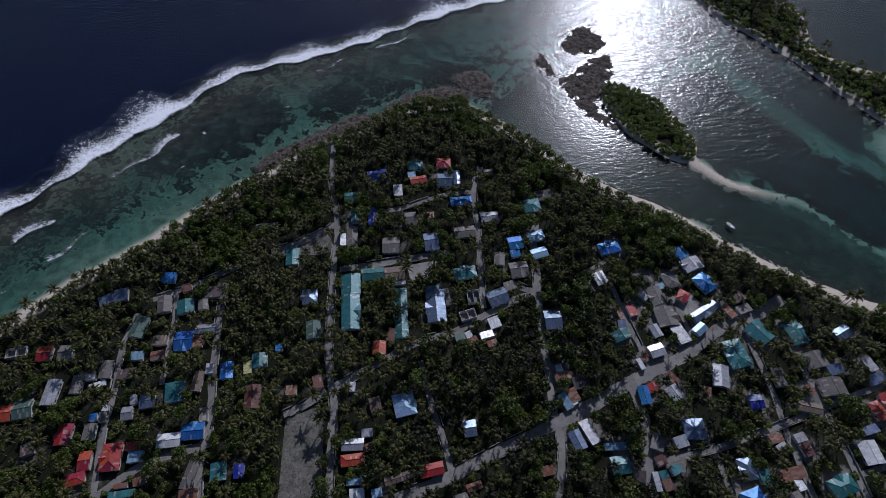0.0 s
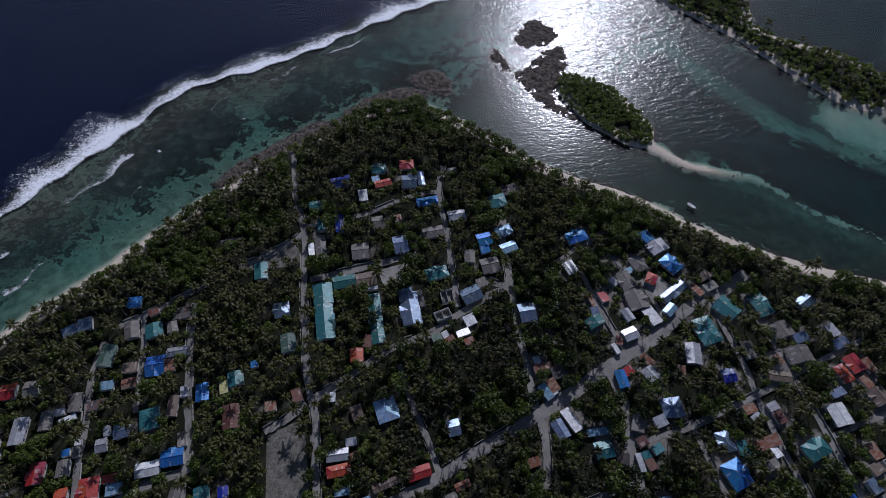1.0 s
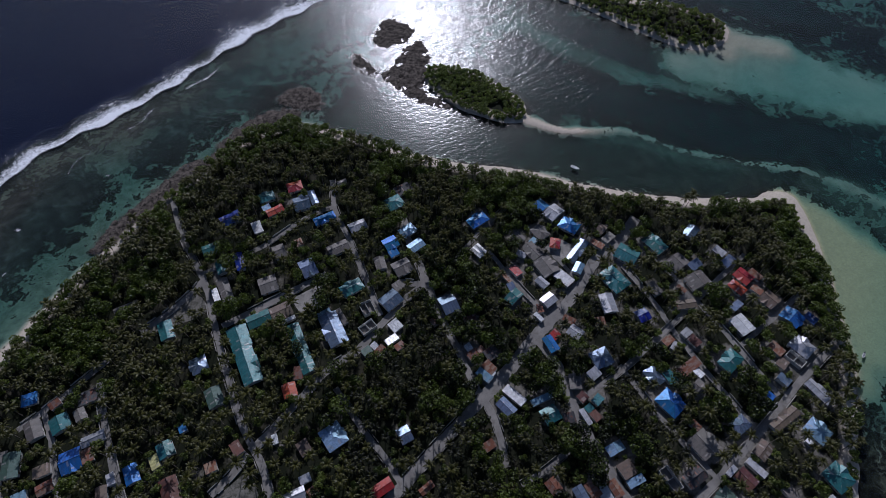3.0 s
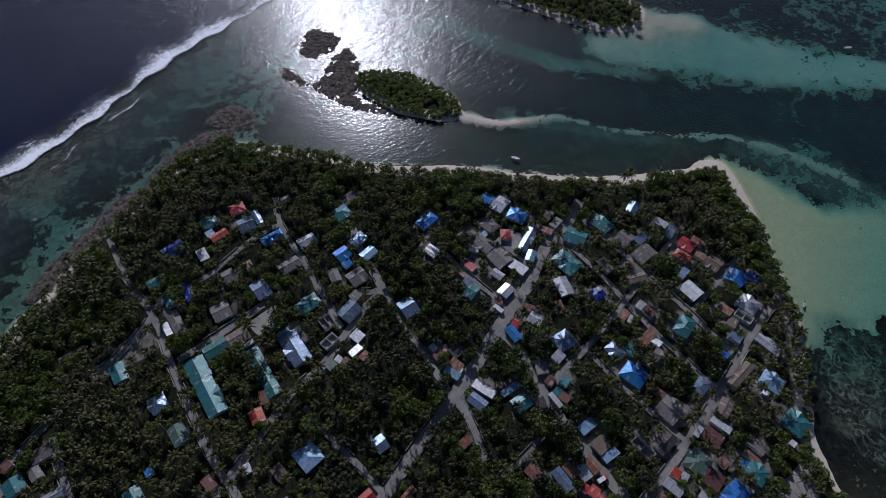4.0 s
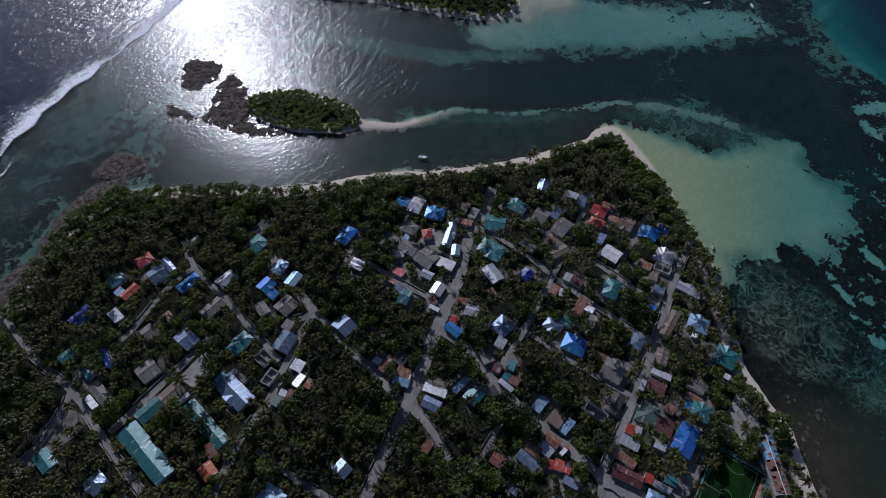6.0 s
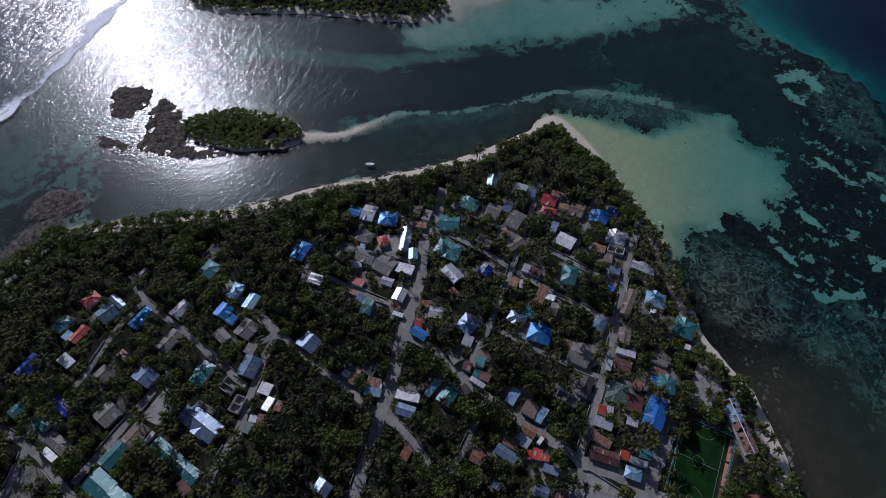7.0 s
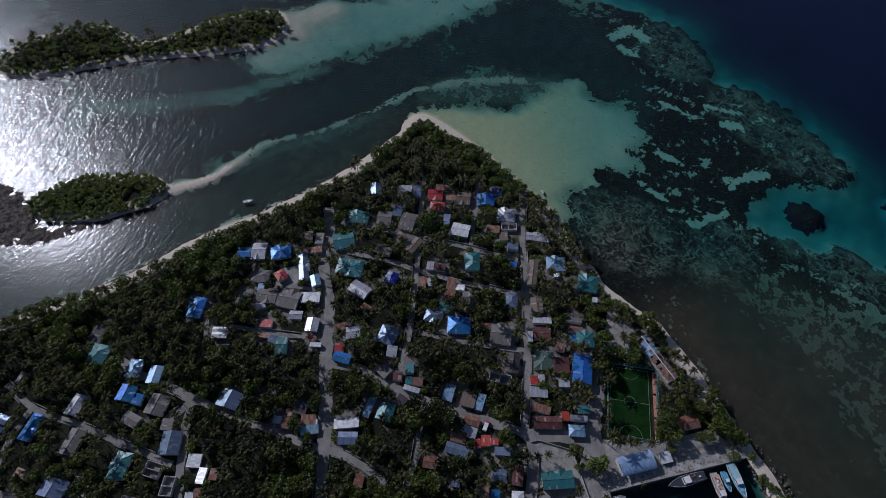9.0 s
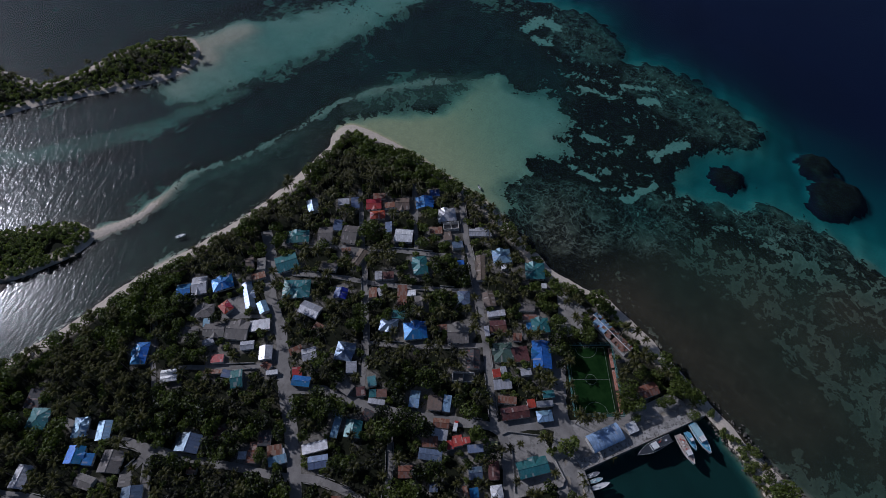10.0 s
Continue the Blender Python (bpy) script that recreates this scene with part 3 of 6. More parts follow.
wet_rock = grained("wet_rock", (0.02, 0.017, 0.014), (0.16, 0.135, 0.115), 0.3, 0.95, 1.6, 0.9, stain=(0.016, 0.014, 0.012))
wet_rock.node_tree.nodes["Principled BSDF"].inputs["Specular IOR Level"].default_value = 0.08
for k, (line, high) in enumerate(zip(SHOALS, (0.8, 0.7, 0.9, 0.4, 0.55, 0.4))):
    shoal_rock(line, k + 1, high)

# ---- roads and open ground ----
concrete = grained("road_surface", (0.15, 0.14, 0.128), (0.26, 0.242, 0.222), 0.12, 0.9, 2.5, 0.2, stain=(0.16, 0.148, 0.13))
gravel = grained("gravel", (0.075, 0.07, 0.055), (0.2, 0.185, 0.16), 0.3, 0.95, 1.6, 0.4, stain=(0.06, 0.06, 0.04))
paving = grained("paving", (0.2, 0.188, 0.17), (0.33, 0.308, 0.28), 0.15, 0.9, 3.0, 0.15, stain=(0.17, 0.16, 0.14))
plaster = grained("plaster", (0.45, 0.44, 0.41), (0.68, 0.66, 0.62), 0.5, 0.9, 6.0, 0.1, stain=(0.3, 0.28, 0.25), per_object=0.3)
ROADS, CLEAR, FOOT = [], [], []


def road(width, points):
    """A sandy street laid on the ground, with uneven edges."""
    pts = smooth(points, n=8)
    ROADS.append((pts, width))
    r = np.random.RandomState(len(ROADS))
    v, f = [], []
    for i, p in enumerate(pts):
        d = pts[min(i + 1, len(pts) - 1)] - pts[max(i - 1, 0)]
        d = d / max(np.linalg.norm(d), 1e-6)
        for j in (-1, -0.5, 0, 0.5, 1):
            w = width * 0.55 * (1 + r.uniform(-0.16, 0.16) * (abs(j) == 1))
            x, y = p[0] - d[1] * w * j, p[1] + d[0] * w * j
            v.append((x, y, ground_z(x, y) + 0.07 + 0.003 * (len(ROADS) % 9) + 0.03 * (1 - abs(j))))
    for i in range(len(pts) - 1):
        for j in range(4):
            a = i * 5 + j
            f.append((a, a + 5, a + 6, a + 1))
    ob = new("road", mesh_of("road", v, f, concrete))
    return tagged(ob, "pale sandy village street between walled yards", "road", kind="structure")


def open_ground(name, corners, material, label, lift=0.05):
    """A clearing: a sheet over the ground, following it."""
    line = np.array(corners, float)
    CLEAR.append(line)
    bm = bmesh.new()
    bm.faces.new([bm.verts.new((x, y, 0)) for x, y in corners])
    bmesh.ops.triangulate(bm, faces=bm.faces[:])
    bmesh.ops.subdivide_edges(bm, edges=bm.edges[:], cuts=4, use_grid_fill=True)
    for q in bm.verts:
        q.co.z = ground_z(q.co.x, q.co.y) + lift
    bmesh.ops.recalc_face_normals(bm, faces=bm.faces[:])
    me = bpy.data.meshes.new(name)
    bm.to_mesh(me)
    bm.free()
    me.materials.append(material)
    return tagged(new(name, me), label, name.replace("_", " "), kind="structure")


road(3.4, [(-79, 292), (-75, 252), (-68, 219), (-67, 189), (-65, 154), (-62, 123), (-57, 101), (-56, 77), (-54, 54)])
road(4.0, [(-63, 186), (-22, 194), (2, 199)])
road(4.0, [(-61, 110), (-50, 116), (-26, 131), (-12, 139), (6, 144), (24, 155), (41, 165), (58, 171)])
road(3.0, [(25, 271), (20, 246), (22, 220), (23, 190), (24, 160)])
road(4.0, [(41, 178), (53, 172), (57, 178), (57, 203), (60, 223)])
road(3.6, [(57, 178), (57, 148), (58, 120), (59, 96)])
road(6.5, [(60, 93), (84, 105), (100, 114), (114, 121), (135, 131), (161, 149), (184, 158), (202, 168)])
road(5.5, [(60, 93), (34, 81), (14, 71), (0, 64), (-22, 55)])
road(3.5, [(60, 93), (61, 78), (57, 56)])
road(3.0, [(-12, 127), (-5, 101), (2, 81), (5, 68)])
road(2.6, [(-158, 168), (-155, 153), (-153, 132), (-151, 112)])
road(3.6, [(-130, 176), (-129, 154), (-125, 119), (-120, 88), (-122, 77), (-117, 53)])
road(3.0, [(-177, 155), (-179, 132), (-175, 106), (-174, 85), (-168, 54)])
road(3.5, [(-118, 81), (-149, 70), (-169, 54)])
road(3.0, [(-171, 164), (-150, 174), (-123, 189)])
road(3.5, [(-83, 96), (-72, 102), (-62, 109)])
road(3.0, [(-68, 226), (-31, 233), (2, 246), (21, 248)])
road(3.5, [(-107, 199), (-91, 206), (-76, 215), (-69, 221)])
road(4.5, [(102, 113), (106, 98), (104, 78), (103, 53), (105, 22), (106, 0), (98, -7), (73, -13)])
road(3.5, [(262, 51), (225, 39), (196, 28), (170, 19), (142, 10), (117, 3), (106, 0)])
road(2.8, [(250, 119), (210, 105), (177, 93), (141, 81), (106, 73)])
road(2.8, [(173, 149), (178, 110), (178, 92), (181, 60), (186, 25)])
road(2.8, [(194, 154), (202, 103), (206, 70), (209, 37)])
road(2.6, [(263, 83), (207, 68)])
road(2.6, [(138, 83), (143, 50), (152, 13)])
road(7.0, [(168, -23), (151, -28), (131, -31), (113, -36), (104, -48)])
road(6.0, [(106, -1), (115, -30), (105, -40)])
road(2.6, [(101, 55), (74, 48), (60, 46)])
road(2.4, [(128, 208), (101, 194), (83, 183)])
road(2.6, [(100, 183), (110, 140), (116, 129)])
road(2.4, [(132, 188), (143, 140)])
open_ground("plaza", [(121.6, -30.8), (118.0, -35.7), (127.5, -64.4), (145.8, -89.2), (137.5, -106.5), (94.4, -46), (80.8, -48.6), (76.7, -35.7), (100.3, -30.3)], paving, "pale sandy harbour square")
open_ground("gravel_lot", [(-81.5, 93.9), (-62.7, 101.9), (-57.5, 53.6), (-78, 40)], gravel, "bare grey gravel lot beside the street")
open_ground("clearing", [(-109.9, 194.8), (-90.8, 207.9), (-74.2, 218.2), (-67.7, 199.4), (-78.6, 196.4), (-99.7, 196.2)], gravel, "sandy clearing at the edge of the palms", 0.04)
open_ground("school_yard", [(-22.1, 189.4), (-2.0, 193.7), (-8.0, 176.6), (-18.9, 176.5)], paving, "pale paved yard beside the school")
open_ground("sand_patch", [(201.0, -22.2), (188.8, -40.3), (171.5, -40.0), (165.0, -27.7)], paving, "raked sand under the shore palms", 0.04)
open_ground("courtyard", [(146.9, 171.7), (153.8, 162.3), (139.7, 154.2), (136.7, 158.9), (136.6, 164.7)], paving, "pale tiled courtyard between houses", 0.06)


# ---- houses ----
def roof_paint(name, colour, rough, metal, rust=0.0):
    """Ribbed metal sheets: each sheet a little different, faded and stained."""
    m, nt, bsdf, out = nodes_of(name)
    info = nt.nodes.new("ShaderNodeObjectInfo")
    big, small = place_noise(nt, 0.5, 4, 0.6), place_noise(nt, 4.0, 4, 0.65)
    hsv = node(nt, "ShaderNodeHueSaturation", Color=(*colour, 1))
    tc = nt.nodes.new("ShaderNodeTexCoord")
    split = nt.nodes.new("ShaderNodeSeparateXYZ")
    nt.links.new(tc.outputs["Object"], split.inputs[0])
    column = calc(nt, "FLOOR", calc(nt, "MULTIPLY", split.outputs[0], 1.1))
    row = calc(nt, "FLOOR", calc(nt, "ADD", calc(nt, "MULTIPLY", split.outputs[1], 0.4), calc(nt, "MULTIPLY", info.outputs["Random"], 7.0)))
    where = nt.nodes.new("ShaderNodeCombineXYZ")
    nt.links.new(column, where.inputs[0])
    nt.links.new(row, where.inputs[1])
    nt.links.new(info.outputs["Random"], where.inputs[2])
    each = nt.nodes.new("ShaderNodeTexWhiteNoise")
    nt.links.new(where.outputs[0], each.inputs["Vector"])
    sheet_tone = calc(nt, "ADD", calc(nt, "MULTIPLY", each.outputs["Value"], 0.36), 0.74)
    house_tone = calc(nt, "ADD", calc(nt, "MULTIPLY", info.outputs["Random"], 0.5), 0.75)
    nt.links.new(calc(nt, "MULTIPLY", sheet_tone, house_tone), hsv.inputs["Value"])
    nt.links.new(calc(nt, "ADD", calc(nt, "MULTIPLY", info.outputs["Random"], 0.04), 0.48), hsv.inputs["Hue"])
    col = mix(nt, ramp(nt, big.outputs[0], [(0.45, (0, 0, 0)), (0.75, (0.28, 0.28, 0.28))]).outputs[0], hsv.outputs[0], (0.22, 0.22, 0.22))
    grime = ramp(nt, small.outputs[0], [(0.35, (0.66, 0.64, 0.6)), (0.55, (1, 1, 1))]).outputs[0]
    col = mix(nt, 1.0, col, grime, "MULTIPLY")
    col = mix(nt, calc(nt, "MULTIPLY", calc(nt, "GREATER_THAN", each.outputs["Value"], 0.94), 0.5), col, (0.4, 0.36, 0.33))
    worn = calc(nt, "ADD", calc(nt, "MULTIPLY", big.outputs[0], 0.5), calc(nt, "MULTIPLY", small.outputs[0], 0.5))
    if rust:
        worn = calc(nt, "ADD", worn, calc(nt, "MULTIPLY", calc(nt, "SUBTRACT", each.outputs["Value"], 0.5), 0.6 * rust))
    fac = ramp(nt, worn, [(0.62 - 0.25 * rust, (0, 0, 0)), (0.72 - 0.22 * rust, (0.85, 0.85, 0.85))]).outputs[0]
    nt.links.new(mix(nt, fac, col, (0.17, 0.055, 0.026)), bsdf.inputs["Base Color"])
    bsdf.inputs["Metallic"].default_value = metal
    nt.links.new(calc(nt, "ADD", calc(nt, "MULTIPLY", fac, 0.3), rough), bsdf.inputs["Roughness"])
    wave = nt.nodes.new("ShaderNodeTexWave")
    wave.bands_direction = "X"
    wave.inputs["Scale"].default_value = 1.6
    nt.links.new(tc.outputs["Object"], wave.inputs["Vector"])
    b = node(nt, "ShaderNodeBump", Strength=0.35, Distance=0.04)
    nt.links.new(wave.outputs[0], b.inputs["Height"])
    nt.links.new(b.outputs[0], bsdf.inputs["Normal"])
    return m


ROOF = {
    "teal": roof_paint("roof_teal", (0.04, 0.175, 0.18), 0.36, 0.1),
    "blue": roof_paint("roof_blue", (0.04, 0.19, 0.5), 0.32, 0.25),
    "navy": roof_paint("roof_navy", (0.012, 0.045, 0.3), 0.45, 0),
    "sky": roof_paint("roof_sky", (0.3, 0.46, 0.62), 0.32, 0.3),
    "slate": roof_paint("roof_slate", (0.2, 0.26, 0.36), 0.32, 0.5),
    "grey": roof_paint("roof_grey", (0.17, 0.152, 0.135), 0.62, 0, 0.12),
    "dark": roof_paint("roof_dark", (0.055, 0.055, 0.06), 0.7, 0, 0.35),
    "brown": roof_paint("roof_brown", (0.16, 0.115, 0.085), 0.65, 0, 0.2),
    "pale": roof_paint("roof_pale", (0.56, 0.56, 0.59), 0.34, 0.35, 0.06),
    "white": roof_paint("roof_white", (0.88, 0.88, 0.88), 0.34, 0.15),
    "green": roof_paint("roof_green", (0.07, 0.125, 0.095), 0.6, 0),
    "red": roof_paint("roof_red", (0.4, 0.028, 0.02), 0.5, 0, 0.05),
    "maroon": roof_paint("roof_maroon", (0.11, 0.032, 0.026), 0.65, 0, 0.25),
    "rust": roof_paint("roof_rust", (0.27, 0.17, 0.13), 0.6, 0.15, 0.9),
    "yellow": roof_paint("roof_yellow", (0.55, 0.50, 0.22), 0.5, 0.0),
}
SAY = {"teal": "teal", "blue": "bright blue", "navy": "deep blue", "sky": "pale blue", "slate": "slate-blue", "grey": "weathered grey", "dark": "dark weathered",
       "brown": "brown", "pale": "pale zinc", "white": "white", "green": "grey-green", "red": "red", "maroon": "maroon", "rust": "rusty", "yellow": "pale yellow"}
glass = nodes_of("window_glass")[0]
glass.node_tree.nodes["Principled BSDF"].inputs["Base Color"].default_value = (0.03, 0.04, 0.05, 1)
glass.node_tree.nodes["Principled BSDF"].inputs["Roughness"].default_value = 0.08
timber = grained("timber", (0.1, 0.06, 0.035), (0.22, 0.14, 0.08), 1.5, 0.7, 9.0, 0.2)


def slope(parent, a, b, c, d, material, t=0.05):
    """A roof slope between eaves a-b and top d-c, as a part whose x runs along the eaves."""
    a, b, c, d = (Vector(p) for p in (a, b, c, d))
    at = Matrix.Translation(a) @ Matrix.Rotation(math.atan2(b.y - a.y, b.x - a.x), 4, "Z")
    back = at.inverted()
    return part("roof_slope", slab(*[back @ p for p in (a, b, c, d)], t), material, parent, at=at)


def house(x, y, length, width, turn, kind, colour, high=2.7, name="house"):
    rnd = random.Random(int(x * 31 + y * 17))
    if kind == "hip" and width > length:
        length, width, turn = width, length, turn + 90
    FOOT.append((x, y, length, width, radians(turn)))
    z = ground_z(x, y)
    big = length * width > 45
    L, W = length / 2, width / 2
    low = kind == "shed" and not big
    h = high if not low else rnd.uniform(2.2, 2.6)
    base = pose(x, y, z, 0, 0, turn)
    form = {"gable": "gabled", "hip": "hipped", "shed": "sloping", "shell": "missing"}[kind]
    if kind == "shell":
        ob = holder("house_shell", base, "roofless unfinished house with bare pale walls", "house", "village houses")
        for q in (box(-L, -W, -0.3, L, -W + 0.2, h), box(-L, W - 0.2, -0.3, L, W, h), box(-L, -W + 0.2, -0.3, -L + 0.2, W - 0.2, h), box(L - 0.2, -W + 0.2, -0.3, L, W - 0.2, h),
                  box(-0.1, -W + 0.2, -0.3, 0.1, W - 0.2, h)):
            part("wall", q, plaster, ob)
        part("floor", box(-L + 0.2, -W + 0.2, -0.1, L - 0.2, W - 0.2, 0.1), concrete, ob)
        return ob
    label = "%s with a %s %s metal roof among palms" % ("small lean-to shed" if low else "single-storey house", SAY[colour], form)
    ob = holder("shed" if low else name, base, label, "shed" if low else "house", "village sheds" if low else "village houses")
    i = 0.2 if low else 0.55
    mat = ROOF[colour]
    if kind == "shed":
        up = min(0.9, 0.13 * width) * (1 if rnd.random() < 0.5 else -1)
        z0, z1 = h - up / 2, h + up / 2
        slope(ob, (-L, -W, z0), (L, -W, z0), (L, W, z1), (-L, W, z1), mat)
        top = min(z0, z1) - 0.08
        v, f = box(-L + i, -W + i, -0.3, L - i, W - i, top)
        part("wall", ([(p[0], p[1], p[2] if p[2] < 0 else h - 0.09 + (up / 2) * p[1] / W) for p in v], f), plaster, ob)
    else:
        pitch = math.tan(radians(rnd.uniform(13, 20)))
        rise = W * pitch
        if kind == "gable":
            e = L
            ridge = [(-L, 0, h + rise), (L, 0, h + rise)]
        else:
            e = max(0.1, L - W * 0.95)
            ridge = [(-e, 0, h + rise), (e, 0, h + rise)]
        (ax, _, rz), (bx, _, _) = ridge
        slope(ob, (-L, -W, h), (L, -W, h), (bx, 0, rz), (ax, 0, rz), mat)
        slope(ob, (L, W, h), (-L, W, h), (ax, 0, rz), (bx, 0, rz), mat)
        if kind == "hip":
            slope(ob, (L, -W, h), (L, W, h), (bx, 0.02, rz), (bx, -0.02, rz), mat)
            slope(ob, (-L, W, h), (-L, -W, h), (ax, -0.02, rz), (ax, 0.02, rz), mat)
        cap = [tube((ax, 0, rz + 0.02), (bx, 0, rz + 0.02), 0.13, 0.13, 6)]
        if kind == "hip":
            cap += [tube((sx * L, sy * W, h + 0.02), (sx * e, 0, rz + 0.02), 0.1, 0.1, 5) for sx in (-1, 1) for sy in (-1, 1)]
        if kind != "shell" and length * width > 80 and (kind == "hip" or rnd.random() < 0.4):
            # a cross gable over the porch
            half, tall, sy, px = length * 0.19, rise * 0.72, rnd.choice((-1, 1)), rnd.uniform(-0.2, 0.2) * L
            y0, y1 = sy * (W + 0.7), sy * W * (1 - tall / rise)
            slope(ob, (px - half, y0, h + 0.06), (px - half, sy * W, h + 0.06), (px, y1, h + tall), (px, y0, h + tall), mat)
            slope(ob, (px + half, sy * W, h + 0.06), (px + half, y0, h + 0.06), (px, y0, h + tall), (px, y1, h + tall), mat)
            g0, g1 = sorted((sy * (W - 0.1), sy * (W + 0.3)))
            part("gable_wall", ([(px - half * 0.8, g0, 2.0), (px + half * 0.8, g0, 2.0), (px, g0, h + tall * 0.8), (px - half * 0.8, g1, 2.0), (px + half * 0.8, g1, 2.0), (px, g1, h + tall * 0.8)],
                                [(0, 1, 2), (5, 4, 3), (0, 3, 4, 1), (1, 4, 5, 2), (2, 5, 3, 0)]), plaster, ob)
        part("ridge_cap", joined(*cap), mat, ob)
        wl, ww = L - i, W - i
        v, f = box(-wl, -ww, -0.3, wl, ww, h + 0.1)
        if kind == "gable":
            n = len(v)
            v = list(v) + [(-wl, 0, h + ww * pitch), (wl, 0, h + ww * pitch)]
            f = list(f) + [(4, n, 7), (5, 6, n + 1)]
        part("wall", (v, f), plaster, ob)
        if big:
            for sy in (-1, 1):
                for k in range(max(1, int(length // 4))):
                    px = -wl + (k + 0.5) * 2 * wl / max(1, int(length // 4))
                    kindp = ("door", 0.45, 0.0, 2.0, timber) if (k == 0 and sy < 0) else ("window", 0.55, 0.95, 2.0, glass)
                    y0, y1 = sorted((sy * (ww - 0.03), sy * (ww + 0.04)))
                    part(kindp[0], box(px - kindp[1], y0, kindp[2], px + kindp[1], y1, kindp[3]), kindp[4], ob)
    return ob


house(-164.0, 178.0, 8.1, 7.1, 0, "hip", "blue")
house(-189.0, 165.9, 7.9, 8.4, 14, "gable", "slate")
house(-196.9, 162.4, 7.9, 5.9, 29, "shed", "slate")
house(-161.8, 159.6, 11.0, 8.1, -77, "gable", "grey")
house(-149.2, 158.4, 9.2, 9.6, -75, "gable", "teal")
house(-139.4, 159.7, 6.9, 5.8, -76, "gable", "grey")
house(-151.8, 170.7, 5.9, 4.2, 24, "shed", "rust")
house(-135.4, 168.4, 9.7, 7.9, 7, "shed", "dark")
house(-172.2, 145.0, 13.2, 8.4, 84, "gable", "green")
house(-144.4, 136.7, 10.1, 11.7, 6, "gable", "blue")
house(-133.7, 144.2, 11.8, 5.8, 7, "gable", "pale")
house(-136.7, 136.6, 5.8, 7.8, 7, "shed", "rust")
house(-158.0, 137.0, 8.3, 6.3, 5, "shed", "brown")
house(-156.5, 127.9, 8.0, 5.8, 12, "gable", "rust")
house(-235.4, 129.2, 10.7, 5.7, 13, "shell", "pale")
house(-219.3, 128.4, 7.8, 8.9, 5, "gable", "red")
house(-207.7, 128.9, 7.5, 9.5, 6, "gable", "grey")
house(-168.4, 127.8, 7.2, 5.5, 6, "shed", "sky")
house(-62.8, 207.0, 9.2, 3.6, -84, "shed", "white")
house(-56.9, 207.0, 19.2, 6.8, -84, "gable", "grey")
house(-32.4, 202.7, 10.8, 11.6, 3, "gable", "grey")
house(-92.5, 193.4, 12.1, 8.0, -84, "gable", "teal")
house(-78.1, 165.5, 9.1, 10.0, 8, "hip", "slate")
house(-73.0, 144.0, 11.4, 8.6, -82, "gable", "green")
house(-53.1, 155.6, 22.8, 10.6, -84, "gable", "teal")
house(-54.7, 174.2, 14.1, 11.5, -84, "gable", "teal")
house(-42.2, 181.5, 13.5, 8.8, 7, "gable", "teal")
house(-29.1, 182.0, 12.2, 9.6, 8, "gable", "brown")
house(-26.4, 175.4, 8.4, 2.3, 8, "shed", "white")
house(-23.9, 155.3, 32.3, 7.7, -85, "gable", "teal")
house(-3.9, 160.0, 21.6, 11.1, -84, "gable", "slate")
house(2.7, 166.4, 11.2, 3.1, -79, "shed", "grey")
house(-6.4, 172.5, 8.2, 2.7, 11, "shed", "sky")
house(-35.1, 133.4, 8.2, 7.5, 90, "gable", "red")
house(-28.4, 141.7, 5.3, 7.3, -15, "shed", "rust")
house(13.6, 182.7, 13.6, 8.4, 12, "hip", "teal")
house(18.2, 166.5, 7.3, 8.7, 6, "shell", "pale")
house(14.7, 154.6, 9.3, 5.9, 19, "shell", "rust")
house(32.4, 166.2, 12.0, 10.5, 22, "gable", "slate")
house(46.2, 185.5, 11.1, 10.7, 9, "gable", "grey")
house(39.7, 174.1, 6.1, 5.7, 19, "shed", "grey")
house(9.9, 140.5, 5.7, 4.8, 18, "shed", "green")
house(15.1, 141.5, 3.9, 4.9, 27, "shed", "white")
house(16.8, 138.4, 6.7, 3.9, 31, "shed", "rust")
house(25.1, 142.3, 7.7, 4.4, 16, "shed", "white")
house(29.8, 149.8, 6.7, 6.7, 22, "shed", "white")
house(28.0, 137.0, 5.7, 4.3, 18, "shed", "rust")
house(51.3, 144.1, 3.3, 5.2, 13, "shed", "rust")
house(63.4, 151.6, 9.7, 12.2, 5, "gable", "slate")
house(-44.9, 260.3, 13.1, 9.1, 14, "gable", "navy")
house(-19.7, 269.9, 10.5, 7.9, 3, "hip", "teal")
house(-21.7, 261.3, 5.4, 4.5, 11, "shed", "sky")
house(-19.7, 256.1, 5.8, 6.1, 11, "gable", "red")
house(-14.0, 257.1, 5.5, 6.6, 16, "gable", "red")
house(-30.4, 247.3, 6.0, 8.9, 5, "shed", "white")
house(-60.9, 241.2, 9.3, 7.4, 6, "gable", "teal")
house(-56.8, 224.9, 9.7, 5.5, -84, "gable", "teal")
house(-45.4, 225.1, 13.3, 5.9, -85, "gable", "navy")
house(-0.3, 272.2, 10.1, 8.4, 1, "hip", "red")
house(0.8, 256.5, 10.6, 11.0, -2, "gable", "slate")
house(8.9, 258.7, 12.2, 4.7, -87, "gable", "slate")
house(11.6, 238.7, 14.2, 6.7, 8, "hip", "blue")
house(29.7, 225.4, 11.4, 7.8, 7, "gable", "pale")
house(-21.2, 223.8, 7.2, 10.1, 4, "gable", "grey")
house(-8.1, 226.6, 4.4, 6.5, 6, "shed", "rust")
house(-7.4, 205.7, 9.2, 13.0, 8, "gable", "slate")
house(13.7, 213.3, 13.3, 8.5, 8, "gable", "grey")
house(57.6, 235.1, 11.8, 10.5, 12, "hip", "teal")
house(67.0, 244.1, 11.0, 7.4, 13, "shed", "dark")
house(45.2, 205.2, 9.1, 9.0, 11, "gable", "blue")
